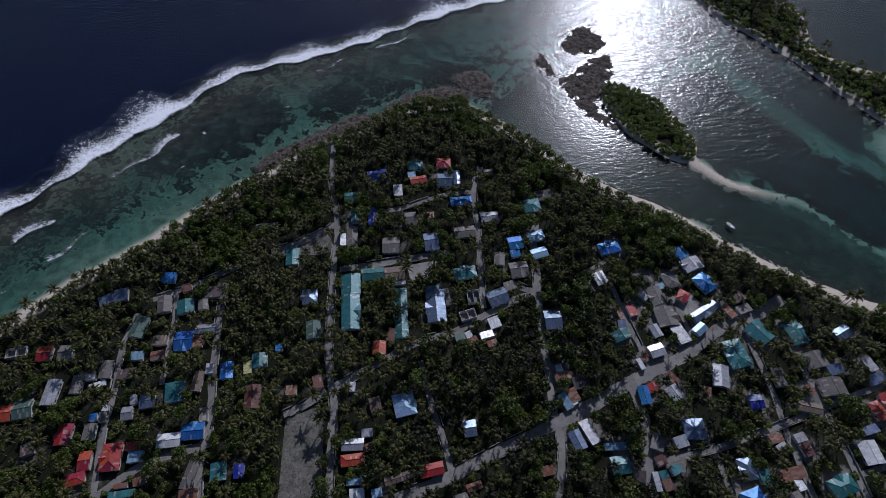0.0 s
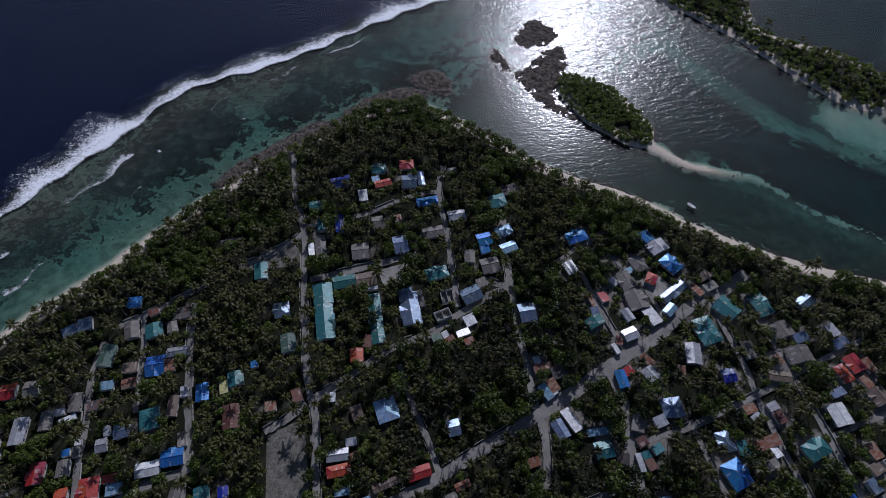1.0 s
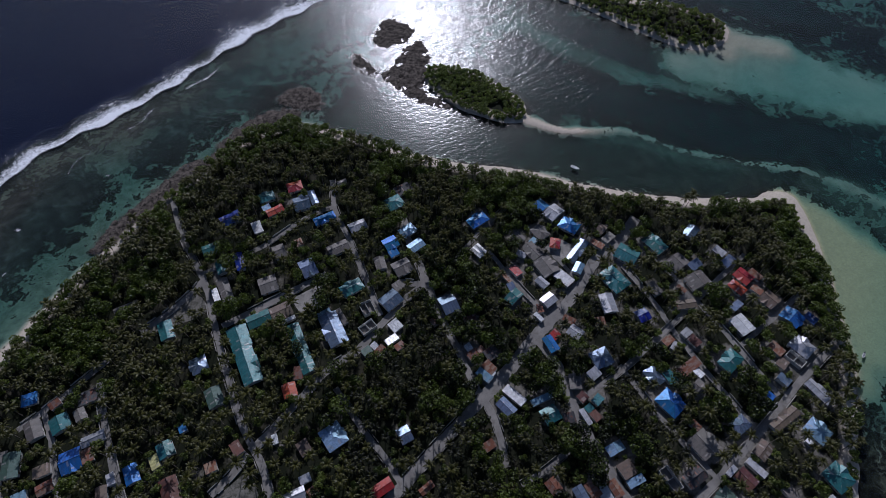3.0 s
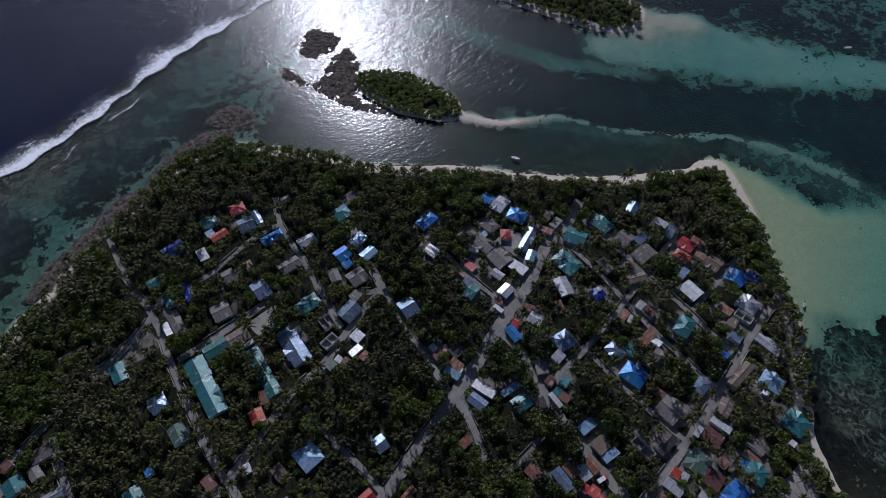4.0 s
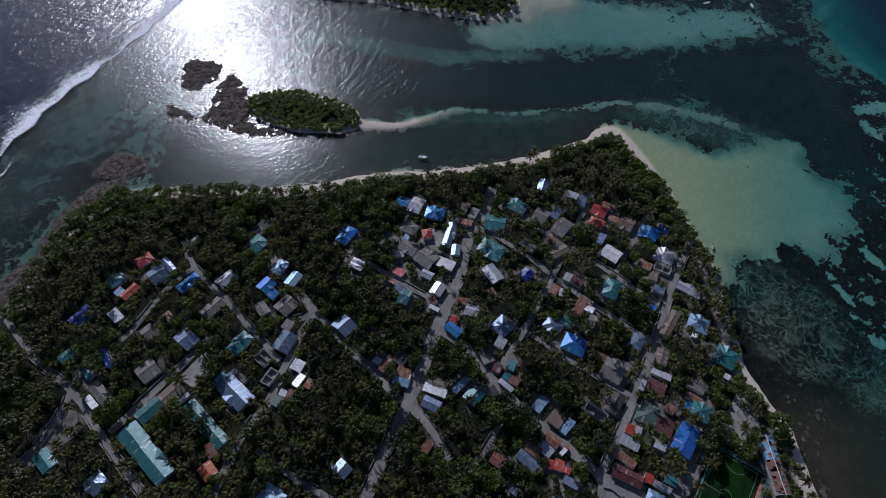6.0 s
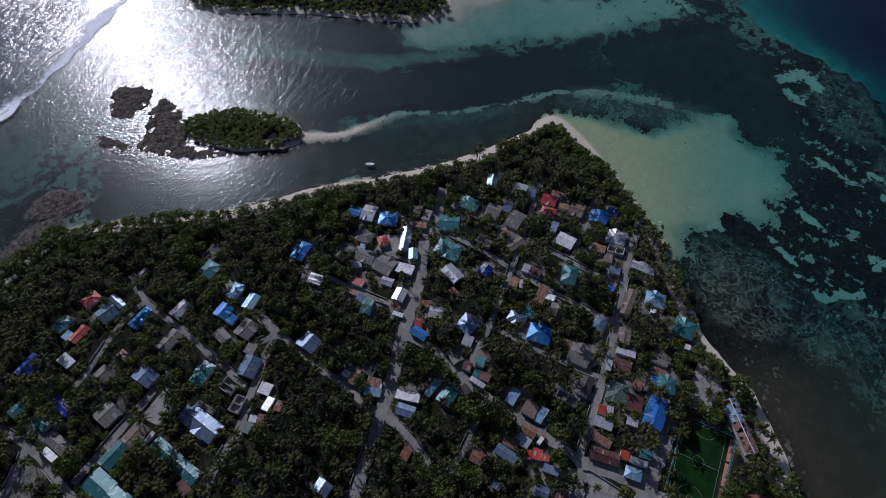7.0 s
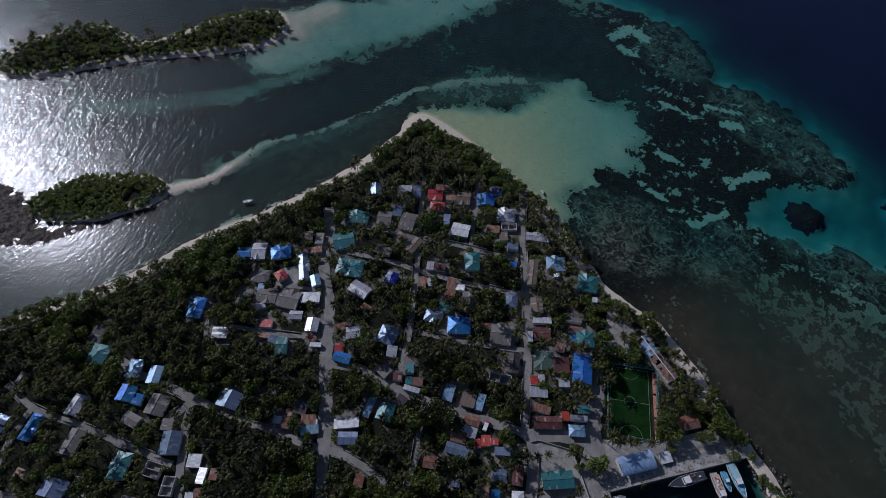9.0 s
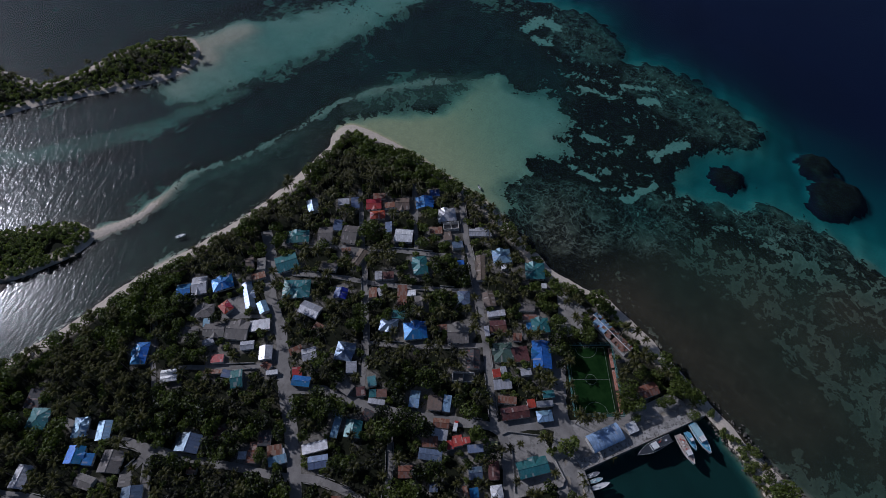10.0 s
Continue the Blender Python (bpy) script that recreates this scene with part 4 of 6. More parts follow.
house(44.8, 197.6, 6.1, 5.0, 12, "shed", "blue")
house(58.5, 210.7, 10.8, 7.6, 19, "hip", "sky")
house(59.7, 197.7, 10.3, 7.4, 19, "gable", "sky")
house(34.6, 192.9, 9.5, 6.6, 87, "gable", "grey")
house(24.0, 260.9, 2.9, 3.9, 21, "shed", "white")
house(30.3, 265.5, 6.7, 2.5, 9, "shed", "grey")
house(-226.4, 95.0, 6.6, 8.9, 8, "gable", "red")
house(-218.0, 97.2, 9.5, 10.2, 13, "gable", "green")
house(-207.2, 106.4, 14.2, 7.5, -88, "gable", "pale")
house(-195.1, 110.8, 10.4, 6.0, -85, "gable", "grey")
house(-184.4, 110.9, 8.5, 3.1, 22, "shed", "white")
house(-189.5, 115.1, 5.2, 3.5, 11, "shed", "pale")
house(-182.3, 119.4, 10.4, 6.3, -87, "gable", "grey")
house(-171.2, 117.3, 8.8, 5.9, 9, "shed", "dark")
house(-141.9, 107.3, 10.0, 11.4, 13, "hip", "teal")
house(-154.9, 102.1, 7.7, 7.7, 12, "gable", "slate")
house(-162.6, 102.9, 3.4, 5.2, 16, "shed", "pale")
house(-163.4, 95.6, 5.6, 7.2, 9, "gable", "pale")
house(-175.8, 98.5, 3.4, 3.1, 5, "shed", "white")
house(-180.4, 93.5, 3.9, 3.9, 14, "shed", "blue")
house(-175.9, 93.6, 3.3, 5.4, 10, "shed", "grey")
house(-131.2, 113.1, 11.4, 5.5, 89, "gable", "brown")
house(-126.8, 120.8, 3.9, 6.5, 10, "shed", "pale")
house(-192.0, 84.3, 10.8, 7.7, -86, "gable", "red")
house(-179.6, 85.8, 8.6, 6.3, -85, "gable", "grey")
house(-176.8, 71.6, 6.1, 9.7, 8, "gable", "red")
house(-178.8, 62.9, 9.8, 6.0, 16, "hip", "red")
house(-164.5, 73.5, 13.7, 9.9, -83, "hip", "red")
house(-155.7, 79.1, 6.9, 4.3, 7, "shed", "red")
house(-152.7, 73.9, 7.5, 5.5, 11, "shed", "sky")
house(-138.0, 81.9, 11.9, 7.4, 7, "gable", "white")
house(-126.7, 86.5, 11.2, 8.4, 6, "gable", "blue")
house(-123.8, 95.4, 4.5, 8.0, 12, "shed", "grey")
house(-123.3, 65.2, 13.6, 5.5, 81, "gable", "grey")
house(-121.7, 55.2, 7.1, 9.2, -84, "gable", "rust")
house(-109.7, 66.9, 8.9, 7.7, -80, "gable", "teal")
house(-99.6, 67.2, 6.9, 5.0, -83, "gable", "navy")
house(-154.0, 56.3, 12.5, 3.6, 9, "shed", "teal")
house(-155.6, 60.2, 6.6, 2.5, 9, "shed", "rust")
house(-147.2, 62.3, 5.8, 3.9, 19, "shed", "rust")
house(-208.1, 77.2, 6.5, 6.6, 25, "shed", "dark")
house(-100.1, 104.7, 13.0, 8.7, -82, "gable", "maroon")
house(-116.9, 119.3, 9.8, 7.0, -81, "gable", "blue")
house(-106.0, 121.4, 7.3, 4.6, -79, "shed", "yellow")
house(-100.0, 125.4, 8.4, 8.3, -79, "gable", "teal")
house(-90.9, 133.3, 4.0, 4.5, 10, "shed", "blue")
house(-80.3, 108.8, 5.9, 5.7, 6, "shed", "rust")
house(-66.8, 113.6, 5.2, 8.0, 18, "shed", "maroon")
house(-47.9, 110.9, 3.0, 5.0, 0, "shed", "white")
house(-19.7, 101.4, 11.4, 12.5, 15, "hip", "sky")
house(-35.0, 101.4, 6.0, 7.5, 15, "shed", "brown")
house(-44.8, 80.5, 11.3, 6.2, 3, "gable", "pale")
house(-44.1, 73.0, 12.0, 5.9, 8, "hip", "red")
house(-38.1, 86.5, 5.7, 4.1, 6, "shed", "pale")
house(-36.1, 79.7, 5.2, 4.3, 16, "shed", "rust")
house(-42.5, 63.2, 7.6, 4.2, 4, "shed", "sky")
house(-40.7, 57.3, 7.3, 4.9, 6, "shed", "white")
house(-31.1, 57.8, 5.2, 4.2, 12, "shed", "sky")
house(-20.7, 64.7, 14.5, 4.1, 18, "gable", "brown")
house(-4.6, 68.6, 11.9, 6.3, 13, "gable", "red")
house(16.0, 60.9, 7.8, 3.8, 18, "gable", "rust")
house(9.5, 56.1, 7.1, 3.2, 17, "shed", "grey")
house(14.5, 89.0, 6.7, 8.6, 8, "gable", "slate")
house(51.8, 68.5, 8.2, 4.7, 13, "shed", "rust")
house(63.7, 122.3, 3.9, 4.1, 15, "shed", "white")
house(64.1, 117.3, 6.4, 4.7, 12, "shed", "rust")
house(69.5, 118.6, 4.2, 3.9, 14, "shed", "rust")
house(74.3, 114.3, 8.0, 6.7, 14, "shed", "dark")
house(65.4, 103.9, 9.3, 4.5, -61, "shed", "sky")
house(69.7, 107.1, 7.7, 5.3, -67, "shed", "rust")
house(69.8, 103.6, 3.3, 3.3, -65, "shed", "white")
house(75.6, 87.6, 13.0, 5.4, -63, "shed", "pale", 3.1)
house(69.0, 83.4, 10.2, 6.6, -68, "gable", "slate")
house(88.5, 80.7, 12.3, 3.6, 3, "shed", "sky")
house(88.8, 71.4, 9.1, 8.8, 7, "gable", "teal")
house(109.6, 82.8, 8.5, 6.6, 69, "gable", "grey")
house(129.8, 89.7, 11.1, 10.4, 3, "hip", "slate")
house(121.6, 83.2, 7.0, 5.8, 17, "shed", "pale")
house(119.2, 133.0, 8.8, 7.4, 18, "gable", "pale")
house(109.0, 125.1, 6.6, 2.6, -70, "shed", "white")
house(112.2, 129.8, 3.7, 6.0, -15, "shed", "rust")
house(107.6, 107.3, 10.2, 6.0, -84, "gable", "blue")
house(112.3, 111.6, 5.7, 4.9, 23, "shed", "red")
house(123.9, 108.6, 8.4, 7.5, -61, "gable", "pale")
house(124.5, 117.0, 7.5, 4.2, -50, "shed", "rust")
house(151.0, 118.4, 12.8, 8.5, 78, "gable", "pale")
house(140.7, 109.6, 5.8, 5.8, -12, "shed", "rust")
house(165.6, 104.2, 7.6, 7.9, 5, "gable", "navy")
house(182.2, 117.1, 9.3, 5.8, -87, "gable", "grey")
house(209.3, 112.7, 9.8, 13.9, -84, "gable", "grey")
house(214.8, 122.7, 8.8, 5.8, 11, "shed", "slate")
house(205.7, 128.2, 9.5, 12.3, -76, "gable", "grey")
house(197.3, 111.2, 6.2, 2.9, -66, "shed", "rust")
house(196.0, 105.7, 8.6, 4.6, 9, "shed", "grey")
house(215.8, 78.4, 11.7, 10.0, -82, "gable", "white")
house(151.1, 70.0, 10.8, 7.9, -81, "hip", "slate")
house(159.3, 66.4, 7.4, 5.8, -84, "shed", "teal")
house(103.5, 202.1, 13.6, 8.5, 15, "hip", "blue")
house(96.2, 180.4, 8.9, 4.0, -69, "gable", "white")
house(226.8, 144.6, 10.8, 7.4, 29, "gable", "slate")
house(235.6, 117.6, 9.5, 5.4, 20, "shed", "slate")
house(235.1, 125.7, 7.6, 5.0, -70, "shed", "pale")
house(200.3, 145.0, 14.4, 9.7, -74, "hip", "teal")
house(179.5, 144.4, 13.5, 12.1, -56, "gable", "teal")
house(162.8, 131.4, 16.6, 12.5, -76, "hip", "teal")
house(237.1, 105.0, 10.2, 9.0, -72, "gable", "red")
house(228.7, 99.9, 10.1, 6.8, -72, "hip", "red")
house(245.1, 103.6, 8.4, 4.6, -74, "shed", "rust")
house(241.3, 86.2, 9.4, 10.5, -75, "gable", "brown")
house(239.1, 94.5, 6.8, 5.5, -69, "shed", "rust")
house(245.7, 72.0, 10.0, 11.6, 19, "gable", "blue")
house(255.9, 67.5, 6.9, 5.1, -73, "shed", "navy")
house(238.4, 55.1, 12.3, 10.6, -71, "hip", "pale")
house(230.4, 50.3, 10.0, 5.6, -72, "shell", "pale")
house(224.4, 59.1, 8.4, 6.5, -74, "shed", "rust")
house(221.7, 50.9, 5.5, 7.3, -68, "shed", "brown")
house(216.3, 43.0, 6.9, 5.8, -70, "shed", "slate")
house(228.8, 30.6, 14.6, 6.0, -78, "gable", "pale")
house(201.8, 25.3, 18.5, 5.7, 12, "gable", "brown")
house(213.3, 14.1, 11.7, 10.4, -71, "hip", "sky")
house(205.8, 11.2, 3.5, 3.0, -71, "shed", "white")
house(206.8, -7.8, 12.0, 11.6, -79, "hip", "teal")
house(203.3, 38.2, 4.2, 3.9, -72, "shed", "blue")
house(180.6, 16.3, 10.2, 7.1, 22, "gable", "brown")
house(172.4, 10.5, 10.7, 4.2, -71, "shed", "pale")
house(163.9, 8.0, 9.5, 8.1, -73, "gable", "maroon")
house(159.9, 13.8, 2.9, 6.1, -70, "shed", "pale")
house(178.3, 31.2, 7.4, 9.8, -77, "hip", "slate")
house(154.6, 29.7, 12.2, 12.3, -77, "gable", "grey")
house(156.5, 39.4, 5.2, 4.0, -73, "shed", "rust")
house(174.1, -9.0, 8.2, 3.7, -77, "shed", "rust")
house(169.9, -15.7, 10.1, 9.5, -73, "hip", "teal")
house(168.3, -9.3, 2.9, 4.8, -77, "shed", "blue")
house(159.8, -3.9, 5.1, 4.6, -81, "shed", "rust")
house(162.0, -7.7, 2.4, 4.7, -60, "shed", "grey")
house(148.5, 2.5, 11.8, 11.0, 16, "hip", "green")
house(149.4, -7.1, 9.3, 8.8, -69, "shed", "maroon")
house(150.9, -18.7, 16.8, 10.4, 11, "gable", "blue", 4.4)
house(135.5, 4.0, 4.4, 4.6, -69, "shed", "red")
house(138.3, 0.5, 3.2, 4.6, -66, "shed", "pale")
house(129.8, -0.3, 9.8, 5.5, -72, "shed", "pale")
house(129.5, 21.5, 12.0, 5.5, -82, "shell", "dark")
house(170.5, 85.4, 4.7, 7.6, -73, "shed", "rust")
house(171.9, 81.7, 2.4, 6.4, -59, "shed", "pale")
house(172.3, 67.7, 6.0, 13.8, -77, "shed", "rust")
house(175.1, 62.8, 5.4, 4.4, -73, "shed", "white")
house(169.2, 56.6, 4.4, 9.9, -67, "gable", "grey")
house(151.0, 54.1, 13.3, 11.1, -71, "hip", "blue")
house(195.6, 62.4, 9.1, 13.6, -70, "hip", "teal")
house(183.1, 85.8, 4.5, 6.6, -72, "shed", "pale")
house(184.4, 79.9, 6.9, 5.0, -74, "shed", "maroon")
house(116.2, 69.7, 4.6, 6.3, -65, "shed", "teal")
house(109.6, 67.3, 3.9, 4.4, -73, "shed", "teal")
house(110.8, 62.5, 5.7, 4.8, -74, "shed", "maroon")
house(105.7, 63.9, 9.2, 3.1, -85, "shed", "pale")
house(109.4, 73.9, 5.1, 4.9, -70, "shed", "maroon")
house(111.4, 44.3, 5.4, 9.5, -84, "gable", "sky")
house(111.7, 33.3, 7.8, 8.4, -82, "shed", "brown")
house(112.9, 26.9, 4.2, 9.0, -86, "shed", "sky")
house(101.7, 27.5, 8.5, 5.1, -83, "gable", "rust")
house(95.7, 27.0, 8.2, 5.6, -87, "shed", "pale")
house(91.3, 31.0, 8.1, 5.4, -79, "shed", "rust")
house(84.8, 29.3, 12.0, 5.7, -85, "gable", "slate")
house(91.9, 20.6, 3.5, 4.5, -68, "shed", "red")
house(94.8, 17.2, 5.0, 5.8, -67, "shed", "red")
house(96.0, 12.9, 3.8, 3.5, -69, "shed", "red")
house(92.9, 7.7, 8.0, 4.3, -73, "shed", "slate")
house(81.0, 5.3, 7.0, 6.2, -73, "gable", "slate")
house(71.2, 8.2, 2.3, 6.2, -64, "shed", "rust")
house(71.9, 4.2, 4.4, 4.6, -71, "shed", "blue")
house(74.6, -6.5, 6.1, 6.5, -70, "hip", "white")
house(84.4, -3.3, 5.6, 9.5, -77, "shed", "maroon")
house(115.6, -9.2, 15.0, 6.7, -69, "gable", "maroon")
house(121.8, -4.2, 9.9, 4.0, -83, "shed", "rust")
house(122.7, -17.0, 4.3, 4.6, -69, "shed", "red")
house(124.1, -23.9, 9.0, 3.1, -73, "shed", "pale")
house(117.2, -24.6, 8.4, 6.1, -71, "hip", "sky")
house(129.6, -25.1, 6.4, 4.1, -72, "gable", "teal")
house(139.8, -11.6, 6.0, 4.3, -71, "shed", "pale")
house(147.2, 198.2, 8.3, 8.0, -69, "gable", "blue")
house(152.2, 190.1, 9.0, 12.5, -67, "gable", "pale")
house(156.8, 177.1, 12.6, 9.6, -55, "hip", "blue")
house(152.1, 157.8, 18.9, 6.1, 32, "gable", "slate")
house(141.7, 167.8, 7.8, 6.6, 56, "hip", "red")
house(146.5, 146.3, 8.2, 5.8, 40, "gable", "sky")
house(125.9, 167.7, 12.3, 8.8, -76, "gable", "grey")
house(128.8, 154.4, 13.1, 11.8, -81, "gable", "grey")
house(134.9, 143.3, 11.6, 7.7, -67, "shed", "pale")
house(129.8, 174.6, 3.9, 4.9, -72, "shed", "sky")
house(122.5, 180.6, 7.9, 5.7, -70, "gable", "grey")
house(136.6, 179.0, 10.5, 8.6, -73, "hip", "grey")
house(110.2, 158.4, 7.1, 5.3, -72, "shed", "red")
house(102.3, 157.2, 9.9, 2.7, -74, "shed", "rust")
house(121.2, 145.0, 7.9, 5.5, -70, "gable", "pale")
house(118.6, 168.2, 6.4, 3.5, -54, "shed", "pale")
house(101.2, 142.4, 6.6, 10.5, -66, "gable", "teal")
house(93.3, 179.0, 9.0, 3.8, -69, "gable", "white")
house(166.6, 158.0, 8.6, 5.1, -58, "shed", "rust")
house(174.4, 167.0, 5.2, 7.6, -63, "gable", "brown")
house(175.4, 159.7, 5.2, 9.2, -68, "shed", "grey")
house(193.2, 101.4, 12.6, 5.9, -13, "gable", "brown")
house(220.6, 90.0, 8.4, 4.4, 16, "shed", "slate")
house(74.0, 39.5, 7.1, 6.2, -77, "gable", "rust")
house(97.5, -1.5, 3.5, 2.6, -77, "shed", "yellow")
house(197.4, -14.6, 3.1, 3.2, -78, "shed", "white")
house(180.3, -6.4, 9.4, 4.6, -77, "shed", "grey")
house(140.6, 17.9, 11.3, 7.5, 11, "gable", "dark")
house(69.7, 24.0, 4.2, 3.7, -77, "shed", "slate")
house(102.8, 149.3, 4.6, 5.2, 4, "shed", "slate")
house(71.2, 137.6, 7.0, 5.0, -1, "shed", "maroon")
house(97.5, 66.5, 6.2, 5.5, -9, "shed", "dark")
house(-112.6, 217.4, 13.8, 3.4, 8, "gable", "grey")
# ---- harbour ----
house(89.8, -22.0, 15.8, 8.4, -64, "gable", "teal", 3.4, "ferry_terminal")
house(121.4, -69.6, 5.6, 5.4, -55, "shed", "white", 2.8)
house(142.7, -76.4, 12.2, 7.0, -59, "gable", "rust", 3.4)
open_ground("terminal_yard", [(103.4, -4.4), (105.6, -7.6), (107.4, -25.1), (88.1, -38.6), (84.6, -37.6), (73.2, -14.1)], paving, "pale sandy yard round the ferry terminal", 0.04)


def barrel_shed(x, y, length, width, turn):
    FOOT.append((x, y, length, width, radians(turn)))
    ob = holder("boat_shed", pose(x, y, ground_z(x, y), 0, 0, turn), "open quayside shed under a curved pale blue metal roof", "shed")
    L, W, n = length / 2, width / 2, 10
    made = []
    for k in range(n):
        a0, a1 = math.pi * (0.12 + 0.76 * k / n), math.pi * (0.12 + 0.76 * (k + 0.99) / n)
        p = [(-math.cos(a) / math.cos(math.pi * 0.12) * W, 2.2 + 2.6 * math.sin(a)) for a in (a0, a1)]
        for j in range(8):
            x0, x1 = -L + j * length / 8, -L + (j + 0.985) * length / 8
            made.append(slab((x0, p[0][0], p[0][1]), (x1, p[0][0], p[0][1]), (x1, p[1][0], p[1][1]), (x0, p[1][0], p[1][1]), 0.06))
    part("roof", joined(*made), ROOF["sky"], ob)
    for sx in (-1, -0.33, 0.33, 1):
        for sy in (-1, 1):
            part("post", tube((sx * (L - 0.4), sy * (W - 0.5), -0.3), (sx * (L - 0.4), sy * (W - 0.5), 3.3), 0.12, 0.12, 8), plaster, ob)
    part("end_wall", box(-L + 0.1, -W + 0.6, -0.3, -L + 0.3, W - 0.6, 3.0), plaster, ob)


barrel_shed(112.6, -56.2, 18.2, 9.4, -54.0)


def derelict(x, y, length, width, turn):
    """A long shed with half of its roof sheets gone."""
    FOOT.append((x, y, length, width, radians(turn)))
    rnd = random.Random(8)
    ob = holder("derelict_shed", pose(x, y, ground_z(x, y), 0, 0, turn), "long derelict shed with rusted and missing roof sheets", "shed")
    L, W, h = length / 2, width / 2, 2.9
    for sy in (-1, 1):
        part("wall", box(-L + 0.4, sy * (W - 0.5) - 0.1, -0.3, L - 0.4, sy * (W - 0.5) + 0.1, h), plaster, ob)
    for sx in (-1, 1):
        part("wall", box(sx * (L - 0.5) - 0.1, -W + 0.6, -0.3, sx * (L - 0.5) + 0.1, W - 0.6, h + 0.5), plaster, ob)
    for k in range(12):
        px = -L + 0.3 + k * (length - 0.6) / 11
        part("rafter", joined(slab((px - 0.06, -W, h + 0.02), (px + 0.06, -W, h + 0.02), (px + 0.06, 0, h + 1.3), (px - 0.06, 0, h + 1.3), 0.16),
                              slab((px - 0.06, W, h + 0.02), (px - 0.06, 0, h + 1.3), (px + 0.06, 0, h + 1.3), (px + 0.06, W, h + 0.02), 0.16)), timber, ob)
    part("ridge_beam", box(-L, -0.22, h + 1.25, L, 0.22, h + 1.42), ROOF["white"], ob)
    n = round(length / 1.1)
    for k in range(n):
        x0, x1 = -L + k * length / n, -L + (k + 0.96) * length / n
        for sy in (-1, 1):
            for a, b in ((0, 0.5), (0.5, 1)):
                if rnd.random() < (0.2 if k > n * 0.55 else 0.34):
                    continue
                y0, y1 = sy * W * (1 - a), sy * W * (1 - b)
                z0, z1 = h + 0.08 + 1.3 * a + rnd.uniform(0, 0.06), h + 0.08 + 1.3 * b + rnd.uniform(0, 0.06)
                q = slab((x0, y0, z0), (x1, y0, z0), (x1, y1, z1), (x0, y1, z1), 0.03)
                part("roof_sheet", q, ROOF["sky" if k > n * 0.55 and rnd.random() < 0.75 else "rust"], ob)


derelict(173.5, -55.5, 29, 7.4, 49)

quay_wall = grained("quay_concrete", (0.2, 0.19, 0.17), (0.42, 0.4, 0.37), 0.3, 0.9, 3.0, 0.3, stain=(0.1, 0.09, 0.08))
rock = grained("breakwater_rock", (0.06, 0.054, 0.045), (0.21, 0.19, 0.165), 0.4, 0.9, 3.0, 0.5, stain=(0.06, 0.055, 0.045), per_object=0.5)


def quay(name, a, b, wide):
    d = math.hypot(b[0] - a[0], b[1] - a[1])
    ob = holder(name, pose(a[0], a[1], 0, 0, 0, math.degrees(math.atan2(b[1] - a[1], b[0] - a[0]))), "concrete quay with a kerb along the water", "quay")
    part("wall", box(-0.5, -0.3, -4, d + 0.5, wide, 1.68), quay_wall, ob)
    part("kerb", box(-0.5, -0.3, 1.68, d + 0.5, 0.15, 1.9), paving, ob)
    for k in range(int(d // 8)):
        part("bollard", joined(tube((4 + k * 8, 0.7, 1.6), (4 + k * 8, 0.7, 2.1), 0.16, 0.13, 8), tube((4 + k * 8, 0.7, 2.1), (4 + k * 8, 0.7, 2.2), 0.24, 0.2, 8)), timber, ob)
    return tagged(ob, kind="structure")


quay("quay", (95, -47), (137, -107), 5.0)
quay("side_quay", (60, -65), (95, -47), 3.0)

# rubble along the outer arm of the harbour
rr = random.Random(3)
stone_meshes = []
for k in range(6):
    bm = bmesh.new()
    bmesh.ops.create_icosphere(bm, subdivisions=1, radius=0.55)
    for q in bm.verts:
        q.co = q.co * rr.uniform(0.7, 1.2)
        q.co.z *= 0.65
    me = bpy.data.meshes.new("boulder")
    bm.to_mesh(me)
    bm.free()
    me.materials.append(rock)
    stone_meshes.append(me)
arm = smooth([(136, -109), (124, -119), (113, -128), (100, -138), (88, -148)], n=6)
outer = smooth([(150, -108), (138, -120), (124, -134), (110, -148), (98, -162)], n=6)
for line in (arm, outer):
    heap = holder("rock_revetment", pose(line[0][0], line[0][1], 0), "loose grey boulders along the harbour arm", "rocks")
    for k in range(130):
        i = rr.randrange(len(line) - 1)
        p = line[i] + (line[i + 1] - line[i]) * rr.random()
        p = p + np.array((rr.gauss(0, 1.3), rr.gauss(0, 1.3)))
        part("boulder", stone_meshes[k % 6], rock, heap, at=pose(p[0] - line[0][0], p[1] - line[0][1], max(0.05, ground_z(p[0], p[1])) + 0.1, rr.uniform(0, 40), rr.uniform(0, 40), rr.uniform(0, 360)) @ Matrix.Scale(rr.uniform(0.55, 1.3), 4))


def paint(name, colour, rough=0.45):
    return grained(name, tuple(0.75 * c for c in colour), colour, 0.6, rough, 7.0, 0.05)


white_paint, blue_paint, red_paint = paint("white_paint", (0.78, 0.78, 0.76)), paint("blue_paint", (0.12, 0.38, 0.55)), paint("red_paint", (0.5, 0.06, 0.04))
grey_paint, deck_wood, dark_paint = paint("grey_paint", (0.2, 0.21, 0.23)), paint("deck_wood", (0.3, 0.22, 0.16), 0.7), paint("dark_paint", (0.05, 0.055, 0.065))
aqua_paint = paint("aqua_paint", (0.15, 0.45, 0.6))


